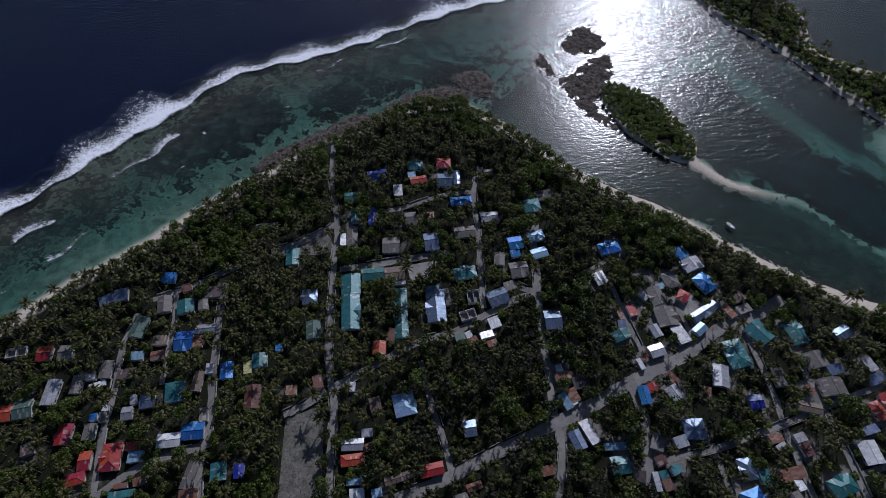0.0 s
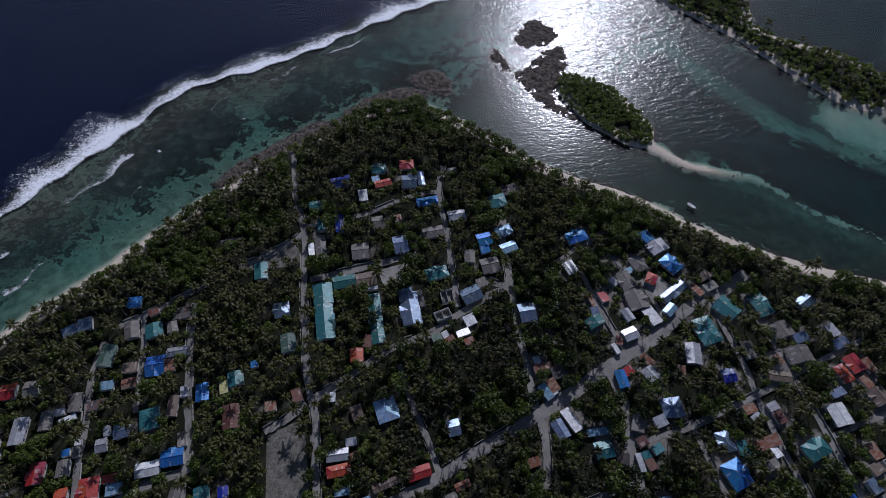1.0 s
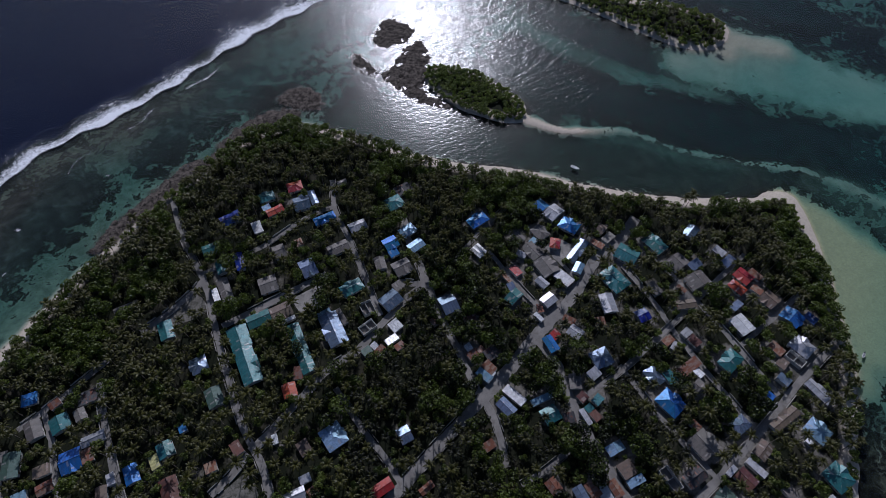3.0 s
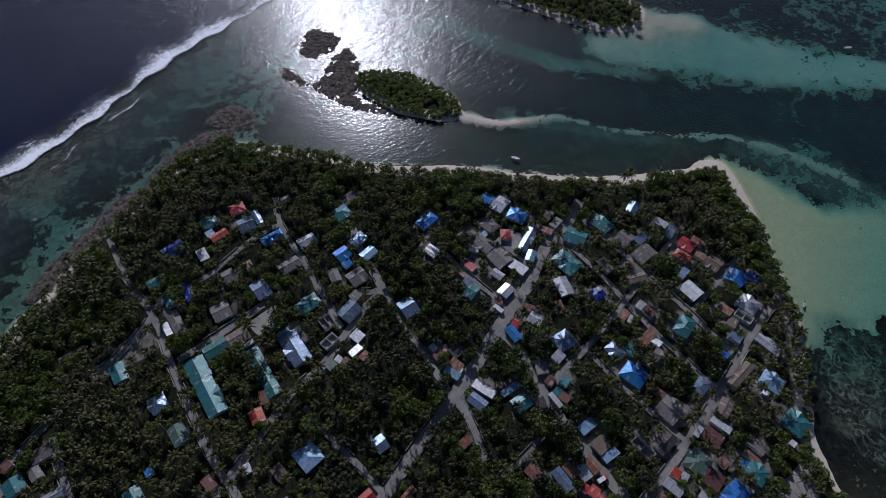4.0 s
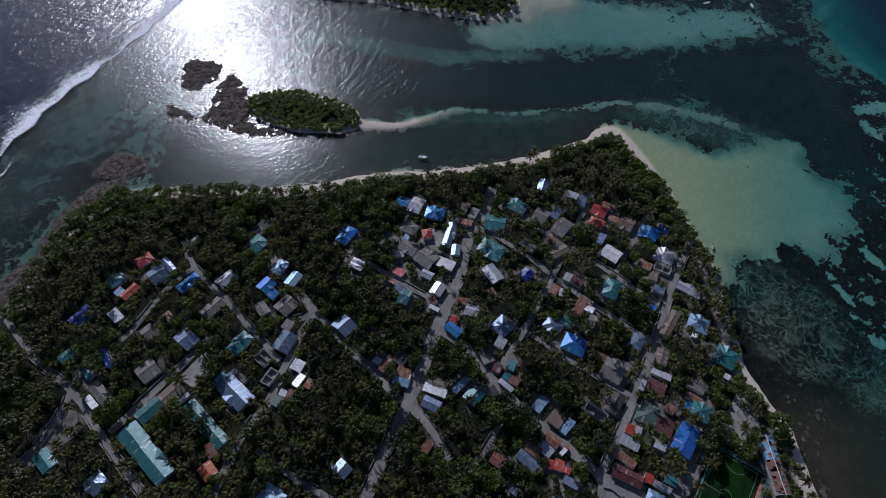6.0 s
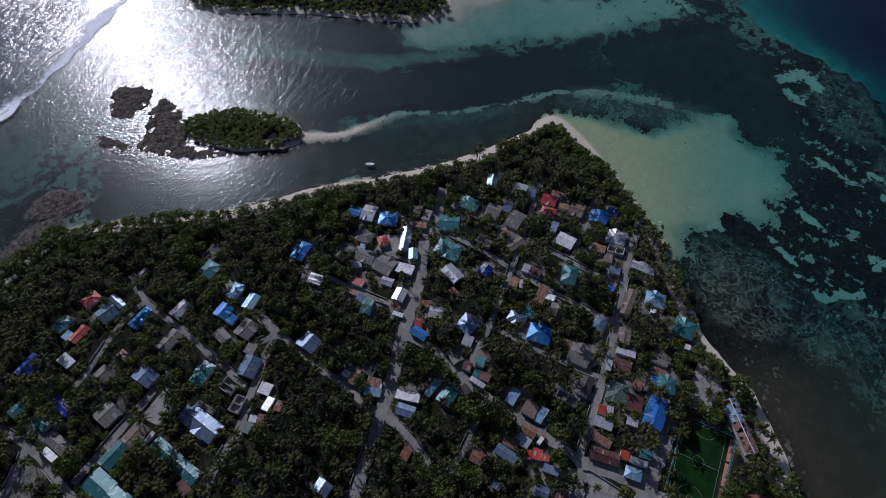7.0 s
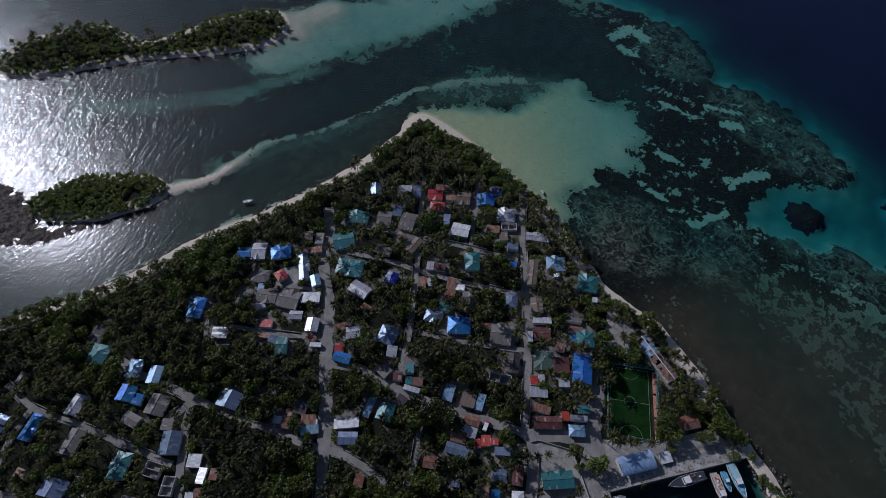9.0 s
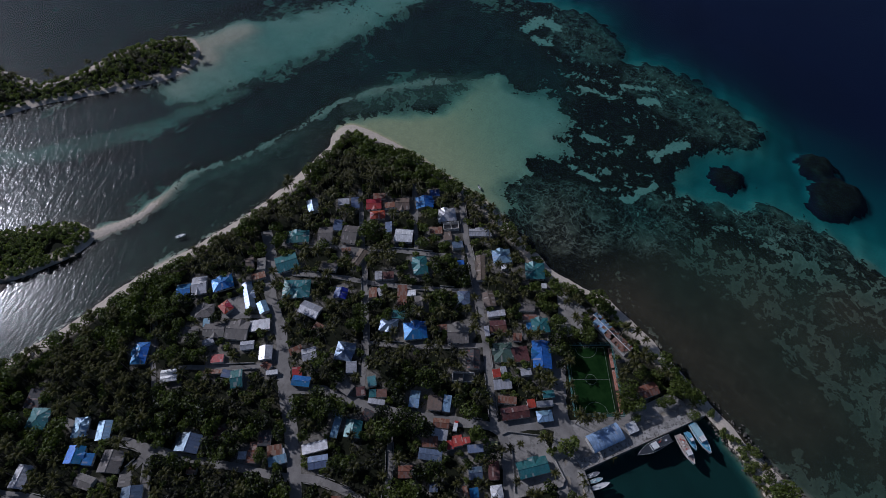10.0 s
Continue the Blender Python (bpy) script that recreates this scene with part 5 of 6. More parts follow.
def hull(L, B, D, sheer=0.6):
    """Lofted hull: stern at x = 0, bow at x = L."""
    rings, n = [], 9
    for i in range(n):
        s = i / (n - 1)
        half = B / 2 * (0.72 + 0.28 * math.sin(min(1, s * 2) * math.pi / 2)) * (1 - max(0, (s - 0.5) / 0.5) ** 2.2) + 0.03
        top = D * (0.62 + sheer * (s ** 2.2) * 0.6)
        rings.append([(s * L, -half, top), (s * L, -half * 0.82, 0.05), (s * L * 0.97, 0, -0.35 * D), (s * L, half * 0.82, 0.05), (s * L, half, top)])
    v = [p for r in rings for p in r]
    f = [(i * 5 + j, i * 5 + j + 1, i * 5 + j + 6, i * 5 + j + 5) for i in range(n - 1) for j in range(4)] + [(4, 3, 2, 1, 0)]
    deck = [(p[0], p[1] * 0.93, p[2] - 0.18) for r in rings for p in (r[0], r[4])]
    df = [(2 * i, 2 * i + 2, 2 * i + 3, 2 * i + 1) for i in range(n - 1)]
    rails = []
    for side in (0, 4):
        for a, b in zip(rings, rings[1:]):
            rails.append(tube(a[side], b[side], 0.07, 0.07, 5))
    return (v, f), (deck, df), joined(*rails)


def boat(name, stern, bow, beam, hull_m, deck_m, roof_m, label, cabin=True, clutter=0, house_m=None, span=(0.1, 0.45)):
    d = math.hypot(bow[0] - stern[0], bow[1] - stern[1])
    ob = holder(name, pose(stern[0], stern[1], 0.0, 0, 0, math.degrees(math.atan2(bow[1] - stern[1], bow[0] - stern[0]))), label, "boat", "boats in the harbour")
    D = 0.1 * d + 0.5
    hv, dk, rail = hull(d, beam, D)
    part("hull", hv, hull_m, ob)
    part("deck", dk, deck_m, ob)
    part("gunwale", rail, white_paint if cabin else roof_m, ob)
    top = D * 0.62
    if cabin:
        a, b, w, h = d * (span[1] + 0.02), d * (span[1] + 0.19), beam * 0.33, 1.9
        cab = part("wheelhouse", ([(a, -w, top - 0.2), (b, -w, top - 0.1), (b, w, top - 0.1), (a, w, top - 0.2), (a, -w * 0.92, top + h), (b - 0.5, -w * 0.87, top + h), (b - 0.5, w * 0.87, top + h), (a, w * 0.92, top + h)],
                                    box(0, 0, 0, 1, 1, 1)[1]), roof_m, ob)
        part("windscreen", slab((b - 0.14, -w * 0.8, top + 0.9), (b - 0.12, w * 0.8, top + 0.9), (b - 0.36, w * 0.77, top + 1.6), (b - 0.36, -w * 0.77, top + 1.6), 0.02), glass, cab)
        for sy in (-1, 1):
            part("side_window", box(a + 0.3, sy * w * 0.98 - 0.04, top + 0.9, b - 0.7, sy * w * 0.98 + 0.04, top + 1.5), glass, cab)
        part("visor", slab((a - 0.2, -w, top + h + 0.06), (b - 0.25, -w * 0.95, top + h + 0.06), (b - 0.25, w * 0.95, top + h + 0.06), (a - 0.2, w, top + h + 0.06), 0.07), white_paint, cab)
        e, f, v = d * span[0], d * span[1], beam * 0.38
        saloon = part("deckhouse", box(e, -v, top - 0.25, f, v, top + 1.25), house_m or roof_m, ob)
        part("roof", box(e - 0.25, -v - 0.2, top + 1.25, f + 0.15, v + 0.2, top + 1.35), house_m or deck_m, saloon)
        for k in range(4):
            px = e + (k + 0.2) * (f - e) / 4
            for sy in (-1, 1):
                part("side_window", box(px, sy * v - 0.03, top + 0.45, px + 0.6 * (f - e) / 4, sy * v + 0.03, top + 0.95), glass, saloon)
        for sy in (-1, 1):
            part("handrail", joined(tube((e, sy * v, top + 1.75), (f, sy * v, top + 1.75), 0.03, 0.03, 5), *[tube((e + (f - e) * q / 4, sy * v, top + 1.3), (e + (f - e) * q / 4, sy * v, top + 1.75), 0.025, 0.025, 5) for q in range(5)]), white_paint, ob)
            for q in (0.25, 0.45, 0.62):
                part("fender", tube((d * q - 0.3, sy * (beam * 0.5 + 0.08), top * 0.75), (d * q + 0.3, sy * (beam * 0.5 + 0.08), top * 0.75), 0.16, 0.16, 8), dark_paint, ob)
        part("mast", tube((a + 0.4, 0, top + h), (a + 0.3, 0, top + h + 2.0), 0.06, 0.03, 6), white_paint, ob)
        part("foredeck_hatch", box(d * 0.74, -beam * 0.14, top, d * 0.81, beam * 0.14, top + 0.55), house_m or deck_m, ob)
        part("windlass", tube((d * 0.87, -0.35, top + 0.6), (d * 0.87, 0.35, top + 0.6), 0.16, 0.16, 8), dark_paint, ob)
    else:
        for q in (0.2, 0.42, 0.62):
            part("thwart", box(d * q, -beam * 0.4, top - 0.12, d * q + 0.3, beam * 0.4, top - 0.04), white_paint, ob)
        part("console", box(d * 0.3, -beam * 0.16, top - 0.15, d * 0.4, beam * 0.16, top + 0.5), white_paint, ob)
        part("outboard_motor", joined(box(-0.4, -0.2, top - 0.1, 0.1, 0.2, top + 0.45), box(-0.35, -0.08, -0.4, -0.15, 0.08, top - 0.1)), dark_paint, ob)
    rnd = random.Random(int(d * 100))
    for k in range(clutter):
        x, y = d * rnd.uniform(span[0], span[1]), beam * rnd.uniform(-0.3, 0.2)
        part("crate", box(x, y, top + 1.35, x + rnd.uniform(0.5, 1.1), y + rnd.uniform(0.4, 0.8), top + rnd.uniform(1.6, 2.0)), (white_paint, red_paint, deck_wood)[k % 3], ob)
    return ob


cream_paint = paint("cream_paint", (0.5, 0.4, 0.34), 0.6)
pale_aqua = paint("pale_aqua_paint", (0.36, 0.55, 0.6))
boat("ferry_boat", (123.6, -93.1), (110.3, -101.3), 4.4, white_paint, cream_paint, white_paint, "white wooden passenger boat with a cluttered brown deck", True, 9, cream_paint, (0.1, 0.56))
boat("launch", (126.1, -97.4), (117.7, -102.6), 2.9, blue_paint, blue_paint, aqua_paint, "small blue launch moored between larger boats", True, 0, blue_paint, (0.12, 0.4))
boat("ferry_boat", (131.2, -100.1), (117.6, -109.5), 4.6, white_paint, blue_paint, white_paint, "pale blue passenger boat with a white cabin", True, 0, pale_aqua, (0.06, 0.46))
boat("cargo_boat", (121.0, -89.7), (108.6, -73.4), 5.0, dark_paint, dark_paint, white_paint, "dark grey cargo boat with a white wheelhouse along the quay", True, 3, dark_paint, (0.06, 0.42))
boat("skiff", (92.6, -49.6), (95.8, -55.2), 1.9, white_paint, grey_paint, white_paint, "small white skiff moored by the quay", False)
boat("skiff", (90.2, -51.1), (93.4, -57.0), 1.9, white_paint, pale_aqua, white_paint, "small white skiff moored by the quay", False)
boat("skiff", (87.2, -52.2), (92.0, -60.4), 2.4, white_paint, white_paint, white_paint, "white open motor boat moored by the quay", False)
boat("skiff", (184.5, 225.0), (188.4, 219.8), 2.2, white_paint, white_paint, white_paint, "white open boat moored off the beach", False)
boat("dinghy", (271.9, 39.9), (268.4, 37.7), 1.3, white_paint, grey_paint, white_paint, "small white dinghy in the lagoon", False)
boat("skiff", (497, 192), (503, 189), 2.0, white_paint, white_paint, white_paint, "white open boat on the far sand shelf", False)
boat("skiff", (524, 158), (528, 163), 2.0, white_paint, white_paint, white_paint, "white open boat on the far sand shelf", False)

# trodden sand of the yards round the houses
yard_field = np.zeros(X.shape)
for hx, hy, L, W, a in FOOT:
    i0, i1 = np.searchsorted(xs, (hx - 30, hx + 30))
    j0, j1 = np.searchsorted(ys, (hy - 30, hy + 30))
    u = np.abs((X[j0:j1, i0:i1] - hx) * math.cos(a) + (Y[j0:j1, i0:i1] - hy) * math.sin(a)) - L / 2
    w = np.abs((Y[j0:j1, i0:i1] - hy) * math.cos(a) - (X[j0:j1, i0:i1] - hx) * math.sin(a)) - W / 2
    off = np.hypot(np.maximum(u, 0), np.maximum(w, 0))
    yard_field[j0:j1, i0:i1] = np.maximum(yard_field[j0:j1, i0:i1], (0.66 if hx > 60 else 0.32) * soft(-off, -8, -1))
at = ground.data.attributes.new("yard", "FLOAT", "POINT")
at.data.foreach_set("value", yard_field.astype(np.float32).ravel())

# ---- football pitch ----
turf = grained("turf", (0.005, 0.02, 0.004), (0.012, 0.036, 0.008), 0.25, 0.95, 5.0, 0.2)
turf.node_tree.nodes["Principled BSDF"].inputs["Specular IOR Level"].default_value = 0.05
line_paint = paint("line_paint", (0.26, 0.3, 0.24), 0.8)
fence_paint = paint("fence_paint", (0.16, 0.36, 0.33))
brick_red = grained("brick_red", (0.3, 0.1, 0.06), (0.48, 0.2, 0.13), 0.8, 0.85, 5.0, 0.2, stain=(0.5, 0.42, 0.36))
pc, pa = (144.1, -47.1), math.degrees(math.atan2(8.9, 38.5))
PITCH = np.array([(163.5, -30.6), (169.6, -54.4), (127.0, -65.0), (119.5, -40.0)], float)
CLEAR.append(PITCH)
pz = ground_z(*pc) + 0.1
pitch = holder("football_pitch", pose(pc[0], pc[1], pz, 0, 0, pa), "green artificial-turf football pitch with white markings", "pitch")
PL, PW = 19.7, 10.9
part("turf", box(-PL, -PW, -0.4, PL, PW, 0.06), turf, pitch)


def ring(r, a0, a1, n, w=0.13, at=(0, 0)):
    v, f = [], []
    for k in range(n + 1):
        a = a0 + (a1 - a0) * k / n
        v += [(at[0] + q * math.cos(a), at[1] + q * math.sin(a), 0.075) for q in (r - w / 2, r + w / 2)]
    return v, [(2 * k, 2 * k + 1, 2 * k + 3, 2 * k + 2) for k in range(n)]


for q in (box(-PL + 0.7, -PW + 0.7, 0.06, PL - 0.7, -PW + 0.85, 0.08), box(-PL + 0.7, PW - 0.85, 0.06, PL - 0.7, PW - 0.7, 0.08), box(-PL + 0.7, -PW + 0.85, 0.06, -PL + 0.85, PW - 0.85, 0.08),
          box(PL - 0.85, -PW + 0.85, 0.06, PL - 0.7, PW - 0.85, 0.08), box(-0.07, -PW + 0.85, 0.06, 0.07, PW - 0.85, 0.08), ring(2.9, 0, 6.2832, 40), ring(6, -1.5708, 1.5708, 24, at=(-PL + 0.8, 0)),
          ring(6, 1.5708, 4.7124, 24, at=(PL - 0.8, 0))):
    part("line", q, line_paint, pitch)
for sx in (-1, 1):
    goal = holder("goal", pose(pc[0], pc[1], pz, 0, 0, pa) @ pose(sx * (PL - 0.5), 0, 0.06), "white metal football goal on the pitch", "goal", "goals on the pitch")
    for sy in (-1, 1):
        part("post", tube((0, sy * 1.5, 0), (0, sy * 1.5, 2), 0.05, 0.05, 8), white_paint, goal)
        part("stay", tube((0, sy * 1.5, 2), (sx * 0.45, sy * 1.5, 0), 0.03, 0.03, 6), white_paint, goal)
    part("crossbar", tube((0, -1.55, 2), (0, 1.55, 2), 0.05, 0.05, 8), white_paint, goal)
fence = holder("pitch_fence", pose(pc[0], pc[1], pz, 0, 0, pa), "teal painted fence with low kerb around the pitch", "fence")
FX, FY = PL + 0.9, PW + 0.9
corners = [(-FX, -FY - 2.6), (FX, -FY - 2.6), (FX, FY), (-FX, FY)]
for (ax, ay), (bx, by) in zip(corners, corners[1:] + corners[:1]):
    n = max(2, round(math.hypot(bx - ax, by - ay) / 3))
    part("kerb", box(min(ax, bx) - 0.12, min(ay, by) - 0.12, -0.3, max(ax, bx) + 0.12, max(ay, by) + 0.12, 0.35), fence_paint, fence)
    for z in (1.6, 3.0):
        part("rail", tube((ax, ay, z), (bx, by, z), 0.05, 0.05, 6), fence_paint, fence)
    for k in range(n):
        s = k / n
        part("post", tube((ax + (bx - ax) * s, ay + (by - ay) * s, -0.3), (ax + (bx - ax) * s, ay + (by - ay) * s, 3.05), 0.06, 0.06, 6), fence_paint, fence)
stand = holder("spectator_stand", pose(pc[0], pc[1], pz, 0, 0, pa), "low red-brown tiled stand along the pitch", "stand")
for k in range(6):
    x0 = -PL + k * 2 * PL / 6
    part("bench", box(x0 + 0.1, -FY - 2.2, -0.3, x0 + 2 * PL / 6 - (1.2 if k % 2 else 0.1), -FY - 0.6, 0.45), brick_red, stand)

# ---- a parked lorry ----
lorry = holder("lorry", pose(102.3, 19.9, ground_z(102, 20) + 0.05, 0, 0, 0), "white parked box lorry beside the street", "lorry")
part("cargo_box", box(-3.0, -1.05, 0.7, 1.2, 1.05, 2.7), white_paint, lorry)
cab = part("cab", ([(1.3, -1, 0.5), (3.0, -1, 0.5), (3.0, 1, 0.5), (1.3, 1, 0.5), (1.3, -0.95, 2.1), (2.5, -0.95, 2.1), (2.5, 0.95, 2.1), (1.3, 0.95, 2.1)], box(0, 0, 0, 1, 1, 1)[1]), red_paint, lorry)
part("windscreen", slab((2.95, -0.85, 1.15), (2.95, 0.85, 1.15), (2.55, 0.8, 2.05), (2.55, -0.8, 2.05), 0.02), glass, cab)
part("chassis", box(-2.9, -0.5, 0.42, 2.9, 0.5, 0.68), dark_paint, lorry)
for sx in (-2.0, 2.2):
    for sy in (-1, 1):
        part("wheel", tube((sx, sy * 0.75, 0.4), (sx, sy * 1.0, 0.4), 0.42, 0.42, 14), dark_paint, lorry)


# ---- walls along the streets and round yards ----
def garden_wall(a, b, material=plaster, h=1.0):
    d = math.hypot(b[0] - a[0], b[1] - a[1])
    x, y = (a[0] + b[0]) / 2, (a[1] + b[1]) / 2
    z = ground_z(x, y)
    ob = holder("garden_wall", pose(x, y, z, 0, 0, math.degrees(math.atan2(b[1] - a[1], b[0] - a[0]))), "low pale plastered wall beside a village yard", "wall", "garden walls")
    part("wall", box(-d / 2, -0.1, -0.4, d / 2, 0.1, h), material, ob)
    part("coping", box(-d / 2 - 0.04, -0.15, h, d / 2 + 0.04, 0.15, h + 0.08), paving, ob)


def in_house(x, y, grow):
    for hx, hy, L, W, a in FOOT:
        if abs(x - hx) + abs(y - hy) < L + W + 2 * grow:
            u, v = (x - hx) * math.cos(a) + (y - hy) * math.sin(a), -(x - hx) * math.sin(a) + (y - hy) * math.cos(a)
            if abs(u) < L / 2 + grow and abs(v) < W / 2 + grow:
                return True
    return False


def road_gap(x, y):
    return min(float(np.min(np.hypot(p[:, 0] - x, p[:, 1] - y))) - w / 2 for p, w in ROADS)


rw = random.Random(12)
for pts, width in ROADS:
    if width > 6:
        continue
    for side in (-1, 1):
        i = rw.randrange(0, 4)
        while i < len(pts) - 4:
            k = rw.choice((2, 3, 4))
            a, b = pts[i], pts[min(i + k, len(pts) - 1)]
            d = (b - a) / max(np.linalg.norm(b - a), 1e-6)
            nrm = np.array((-d[1], d[0])) * side * (width * 0.55 + 0.5)
            p, q = a + nrm, b + nrm
            mid = (p + q) / 2
            if rw.random() < 0.62 and np.linalg.norm(q - p) > 2.5 and min(road_gap(*s) for s in (p, mid, q)) > 0.25 and not any(in_house(*s, 0.2) for s in (p, mid, q)):
                garden_wall(p, q)
            i += k + rw.choice((0, 1, 1, 2))
yard = [(103.4, -4.4), (105.6, -7.6), (107.4, -25.1), (88.1, -38.6), (84.6, -37.6), (73.2, -14.1)]
for a, b in zip(yard, yard[1:]):
    garden_wall(a, b)


# ---- trees ----
def leaf_material(name, dark, light, seed, thin=0.38):
    m, nt, bsdf, out = nodes_of(name)
    geo, info = nt.nodes.new("ShaderNodeNewGeometry"), nt.nodes.new("ShaderNodeObjectInfo")
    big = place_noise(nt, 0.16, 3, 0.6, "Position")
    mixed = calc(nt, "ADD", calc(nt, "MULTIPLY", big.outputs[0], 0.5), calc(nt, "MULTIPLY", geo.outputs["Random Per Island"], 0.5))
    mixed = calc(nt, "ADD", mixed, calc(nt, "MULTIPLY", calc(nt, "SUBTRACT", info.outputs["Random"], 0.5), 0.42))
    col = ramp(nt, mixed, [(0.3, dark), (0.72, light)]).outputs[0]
    nt.links.new(col, bsdf.inputs["Base Color"])
    bsdf.inputs["Roughness"].default_value = 0.5
    bsdf.inputs["Specular IOR Level"].default_value = 0.35
    trans = nt.nodes.new("ShaderNodeBsdfTranslucent")
    nt.links.new(mix(nt, 1.0, col, (1.0, 1.15, 0.5), "MULTIPLY"), trans.inputs["Color"])
    blend = nt.nodes.new("ShaderNodeMixShader")
    blend.inputs[0].default_value = thin
    nt.links.new(bsdf.outputs[0], blend.inputs[1])
    nt.links.new(trans.outputs[0], blend.inputs[2])
    nt.links.new(blend.outputs[0], out.inputs["Surface"])
    return m


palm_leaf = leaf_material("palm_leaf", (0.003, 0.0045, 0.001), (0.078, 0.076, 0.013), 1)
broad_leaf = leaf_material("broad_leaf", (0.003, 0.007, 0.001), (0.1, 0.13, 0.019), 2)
shrub_leaf = leaf_material("shrub_leaf", (0.025, 0.042, 0.007), (0.2, 0.235, 0.058), 3, 0.5)
bark = grained("bark", (0.09, 0.075, 0.06), (0.22, 0.19, 0.15), 1.0, 0.9, 8.0, 0.4)


def palm_shape(h, span, count, seed):
    """Trunk and crown of a coconut palm, as (verts, faces) pairs."""
    r = random.Random(seed)
    lean, way = r.uniform(0.3, 1.6), r.uniform(0, 6.28)
    spine = [Vector((lean * math.cos(way) * s * s, lean * math.sin(way) * s * s, -0.4 + (h + 0.4) * s)) for s in (0, 0.35, 0.7, 1)]
    trunk = joined(*[tube(a, b, ra, rb, 4) for a, b, ra, rb in zip(spine, spine[1:], (0.24, 0.17, 0.14), (0.17, 0.14, 0.12))])
    v, f = [], []
    for k in range(count):
        az = 6.2832 * (k * 0.618 + r.uniform(-0.06, 0.06))
        el = radians(72 - 95 * (k / count) + r.uniform(-8, 8))
        L = span * r.uniform(0.82, 1.1) * (0.8 if k < 3 else 1)
        fw, side = Vector((math.cos(az), math.sin(az), 0)), Vector((-math.sin(az), math.cos(az), 0))
        p, n = spine[-1].copy(), 6
        rows = []
        for i in range(n + 1):
            s = i / n
            e = el - radians(75) * s ** 1.4
            step = (fw * math.cos(e) + Vector((0, 0, math.sin(e)))) * (L / n)
            ll = span * 0.13 * (0.35 + 0.9 * math.sin(math.pi * min(1, 0.12 + 0.86 * s)))
            rows.append((p.copy(), step.normalized(), ll))
            p = p + step
        for sd in (-1, 1):
            for (p0, d0, l0), (p1, d1, l1) in zip(rows, rows[1:]):
                drop = Vector((0, 0, 1)) * r.uniform(0.25, 0.6)
                t0 = p0 + (side * sd + d0 * 0.5 - drop).normalized() * l0
                t1 = p0.lerp(p1, 0.4) + (side * sd + d1 * 0.9 - drop).normalized() * l1 * 1.2
                b = len(v)
                v += [tuple(q) for q in (p0, p0.lerp(p1, 0.85), t1, t0)]
                f.append((b, b + 1, b + 2, b + 3) if sd > 0 else (b, b + 3, b + 2, b + 1))
    return trunk, (v, f)


def broad_shape(h, wide, lobes, leaves, seed, size=0.8):
    """Trunk with limbs, and a crown of many leaf clumps on uneven lobes."""
    r = random.Random(seed)
    bits = [tube((0, 0, -0.4), (0.1, 0.1, h * 0.45), 0.28, 0.2, 5)]
    v, f = [], []
    for k in range(lobes):
        a, d = 6.2832 * (k * 0.618) + r.uniform(-0.4, 0.4), wide * (0.0 if k == 0 else r.uniform(0.4, 0.72))
        c = Vector((d * math.cos(a), d * math.sin(a), h * r.uniform(0.6, 0.85) - 0.18 * d))
        rad = wide * r.uniform(0.36, 0.56)
        if k % 2 == 0:
            bits.append(tube((0.1, 0.1, h * 0.4), c, 0.13, 0.05, 4))
        for j in range(leaves // lobes):
            n = Vector((r.gauss(0, 1), r.gauss(0, 1), r.gauss(0.35, 0.9)))
            n.normalize()
            p = c + Vector((n.x, n.y, n.z * 0.8)) * rad * r.uniform(0.82, 1.1)
            q = (n + Vector((r.gauss(0, 0.45), r.gauss(0, 0.45), r.gauss(0.15, 0.45)))).to_track_quat("Z", "Y")
            w, l = size * r.uniform(0.32, 0.6), size * r.uniform(0.45, 0.8)
            b = len(v)
            for px, py in ((-w, -l * 0.7), (w * 1.1, -l * 0.35), (-w * 0.1, l * 1.15)):
                v.append(tuple(p + q @ Vector((px, py, r.uniform(-0.12, 0.12)))))
            f.append((b, b + 1, b + 2))
    return joined(*bits), (v, f)


PALMS = [palm_shape(h, s, c, 40 + k) for k, (h, s, c) in enumerate(((8, 3.9, 18), (10, 4.2, 19), (7, 3.5, 17), (11.5, 4.4, 20), (9, 4.0, 18)))]
BROADS = [broad_shape(h, w, n, c, 60 + k) for k, (h, w, n, c) in enumerate(((7.5, 3.6, 9, 450), (6.5, 3.1, 8, 370), (9, 4.3, 11, 600), (6, 3.4, 7, 360)))]
YOUNG = [palm_shape(h, s, c, 90 + k) for k, (h, s, c) in enumerate(((1.6, 2.6, 8), (2.6, 3.0, 9), (1.0, 2.2, 7)))]
SHRUBS = [broad_shape(h, w, n, c, 80 + k, 0.75) for k, (h, w, n, c) in enumerate(((3.2, 2.2, 6, 200), (2.4, 1.8, 5, 150), (4.0, 2.6, 7, 260)))]
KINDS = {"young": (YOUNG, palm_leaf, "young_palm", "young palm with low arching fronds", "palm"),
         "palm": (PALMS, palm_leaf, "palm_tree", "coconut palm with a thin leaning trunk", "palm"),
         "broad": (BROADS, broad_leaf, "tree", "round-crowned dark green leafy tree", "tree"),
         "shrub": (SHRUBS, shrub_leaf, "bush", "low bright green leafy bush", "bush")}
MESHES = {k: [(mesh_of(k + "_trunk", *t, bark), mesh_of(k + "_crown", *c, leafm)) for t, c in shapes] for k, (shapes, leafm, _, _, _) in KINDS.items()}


def field(x, y, grid):
    i = int(np.clip(np.searchsorted(xs, x) - 1, 0, len(xs) - 2))
    j = int(np.clip(np.searchsorted(ys, y) - 1, 0, len(ys) - 2))
    return float(grid[j, i])


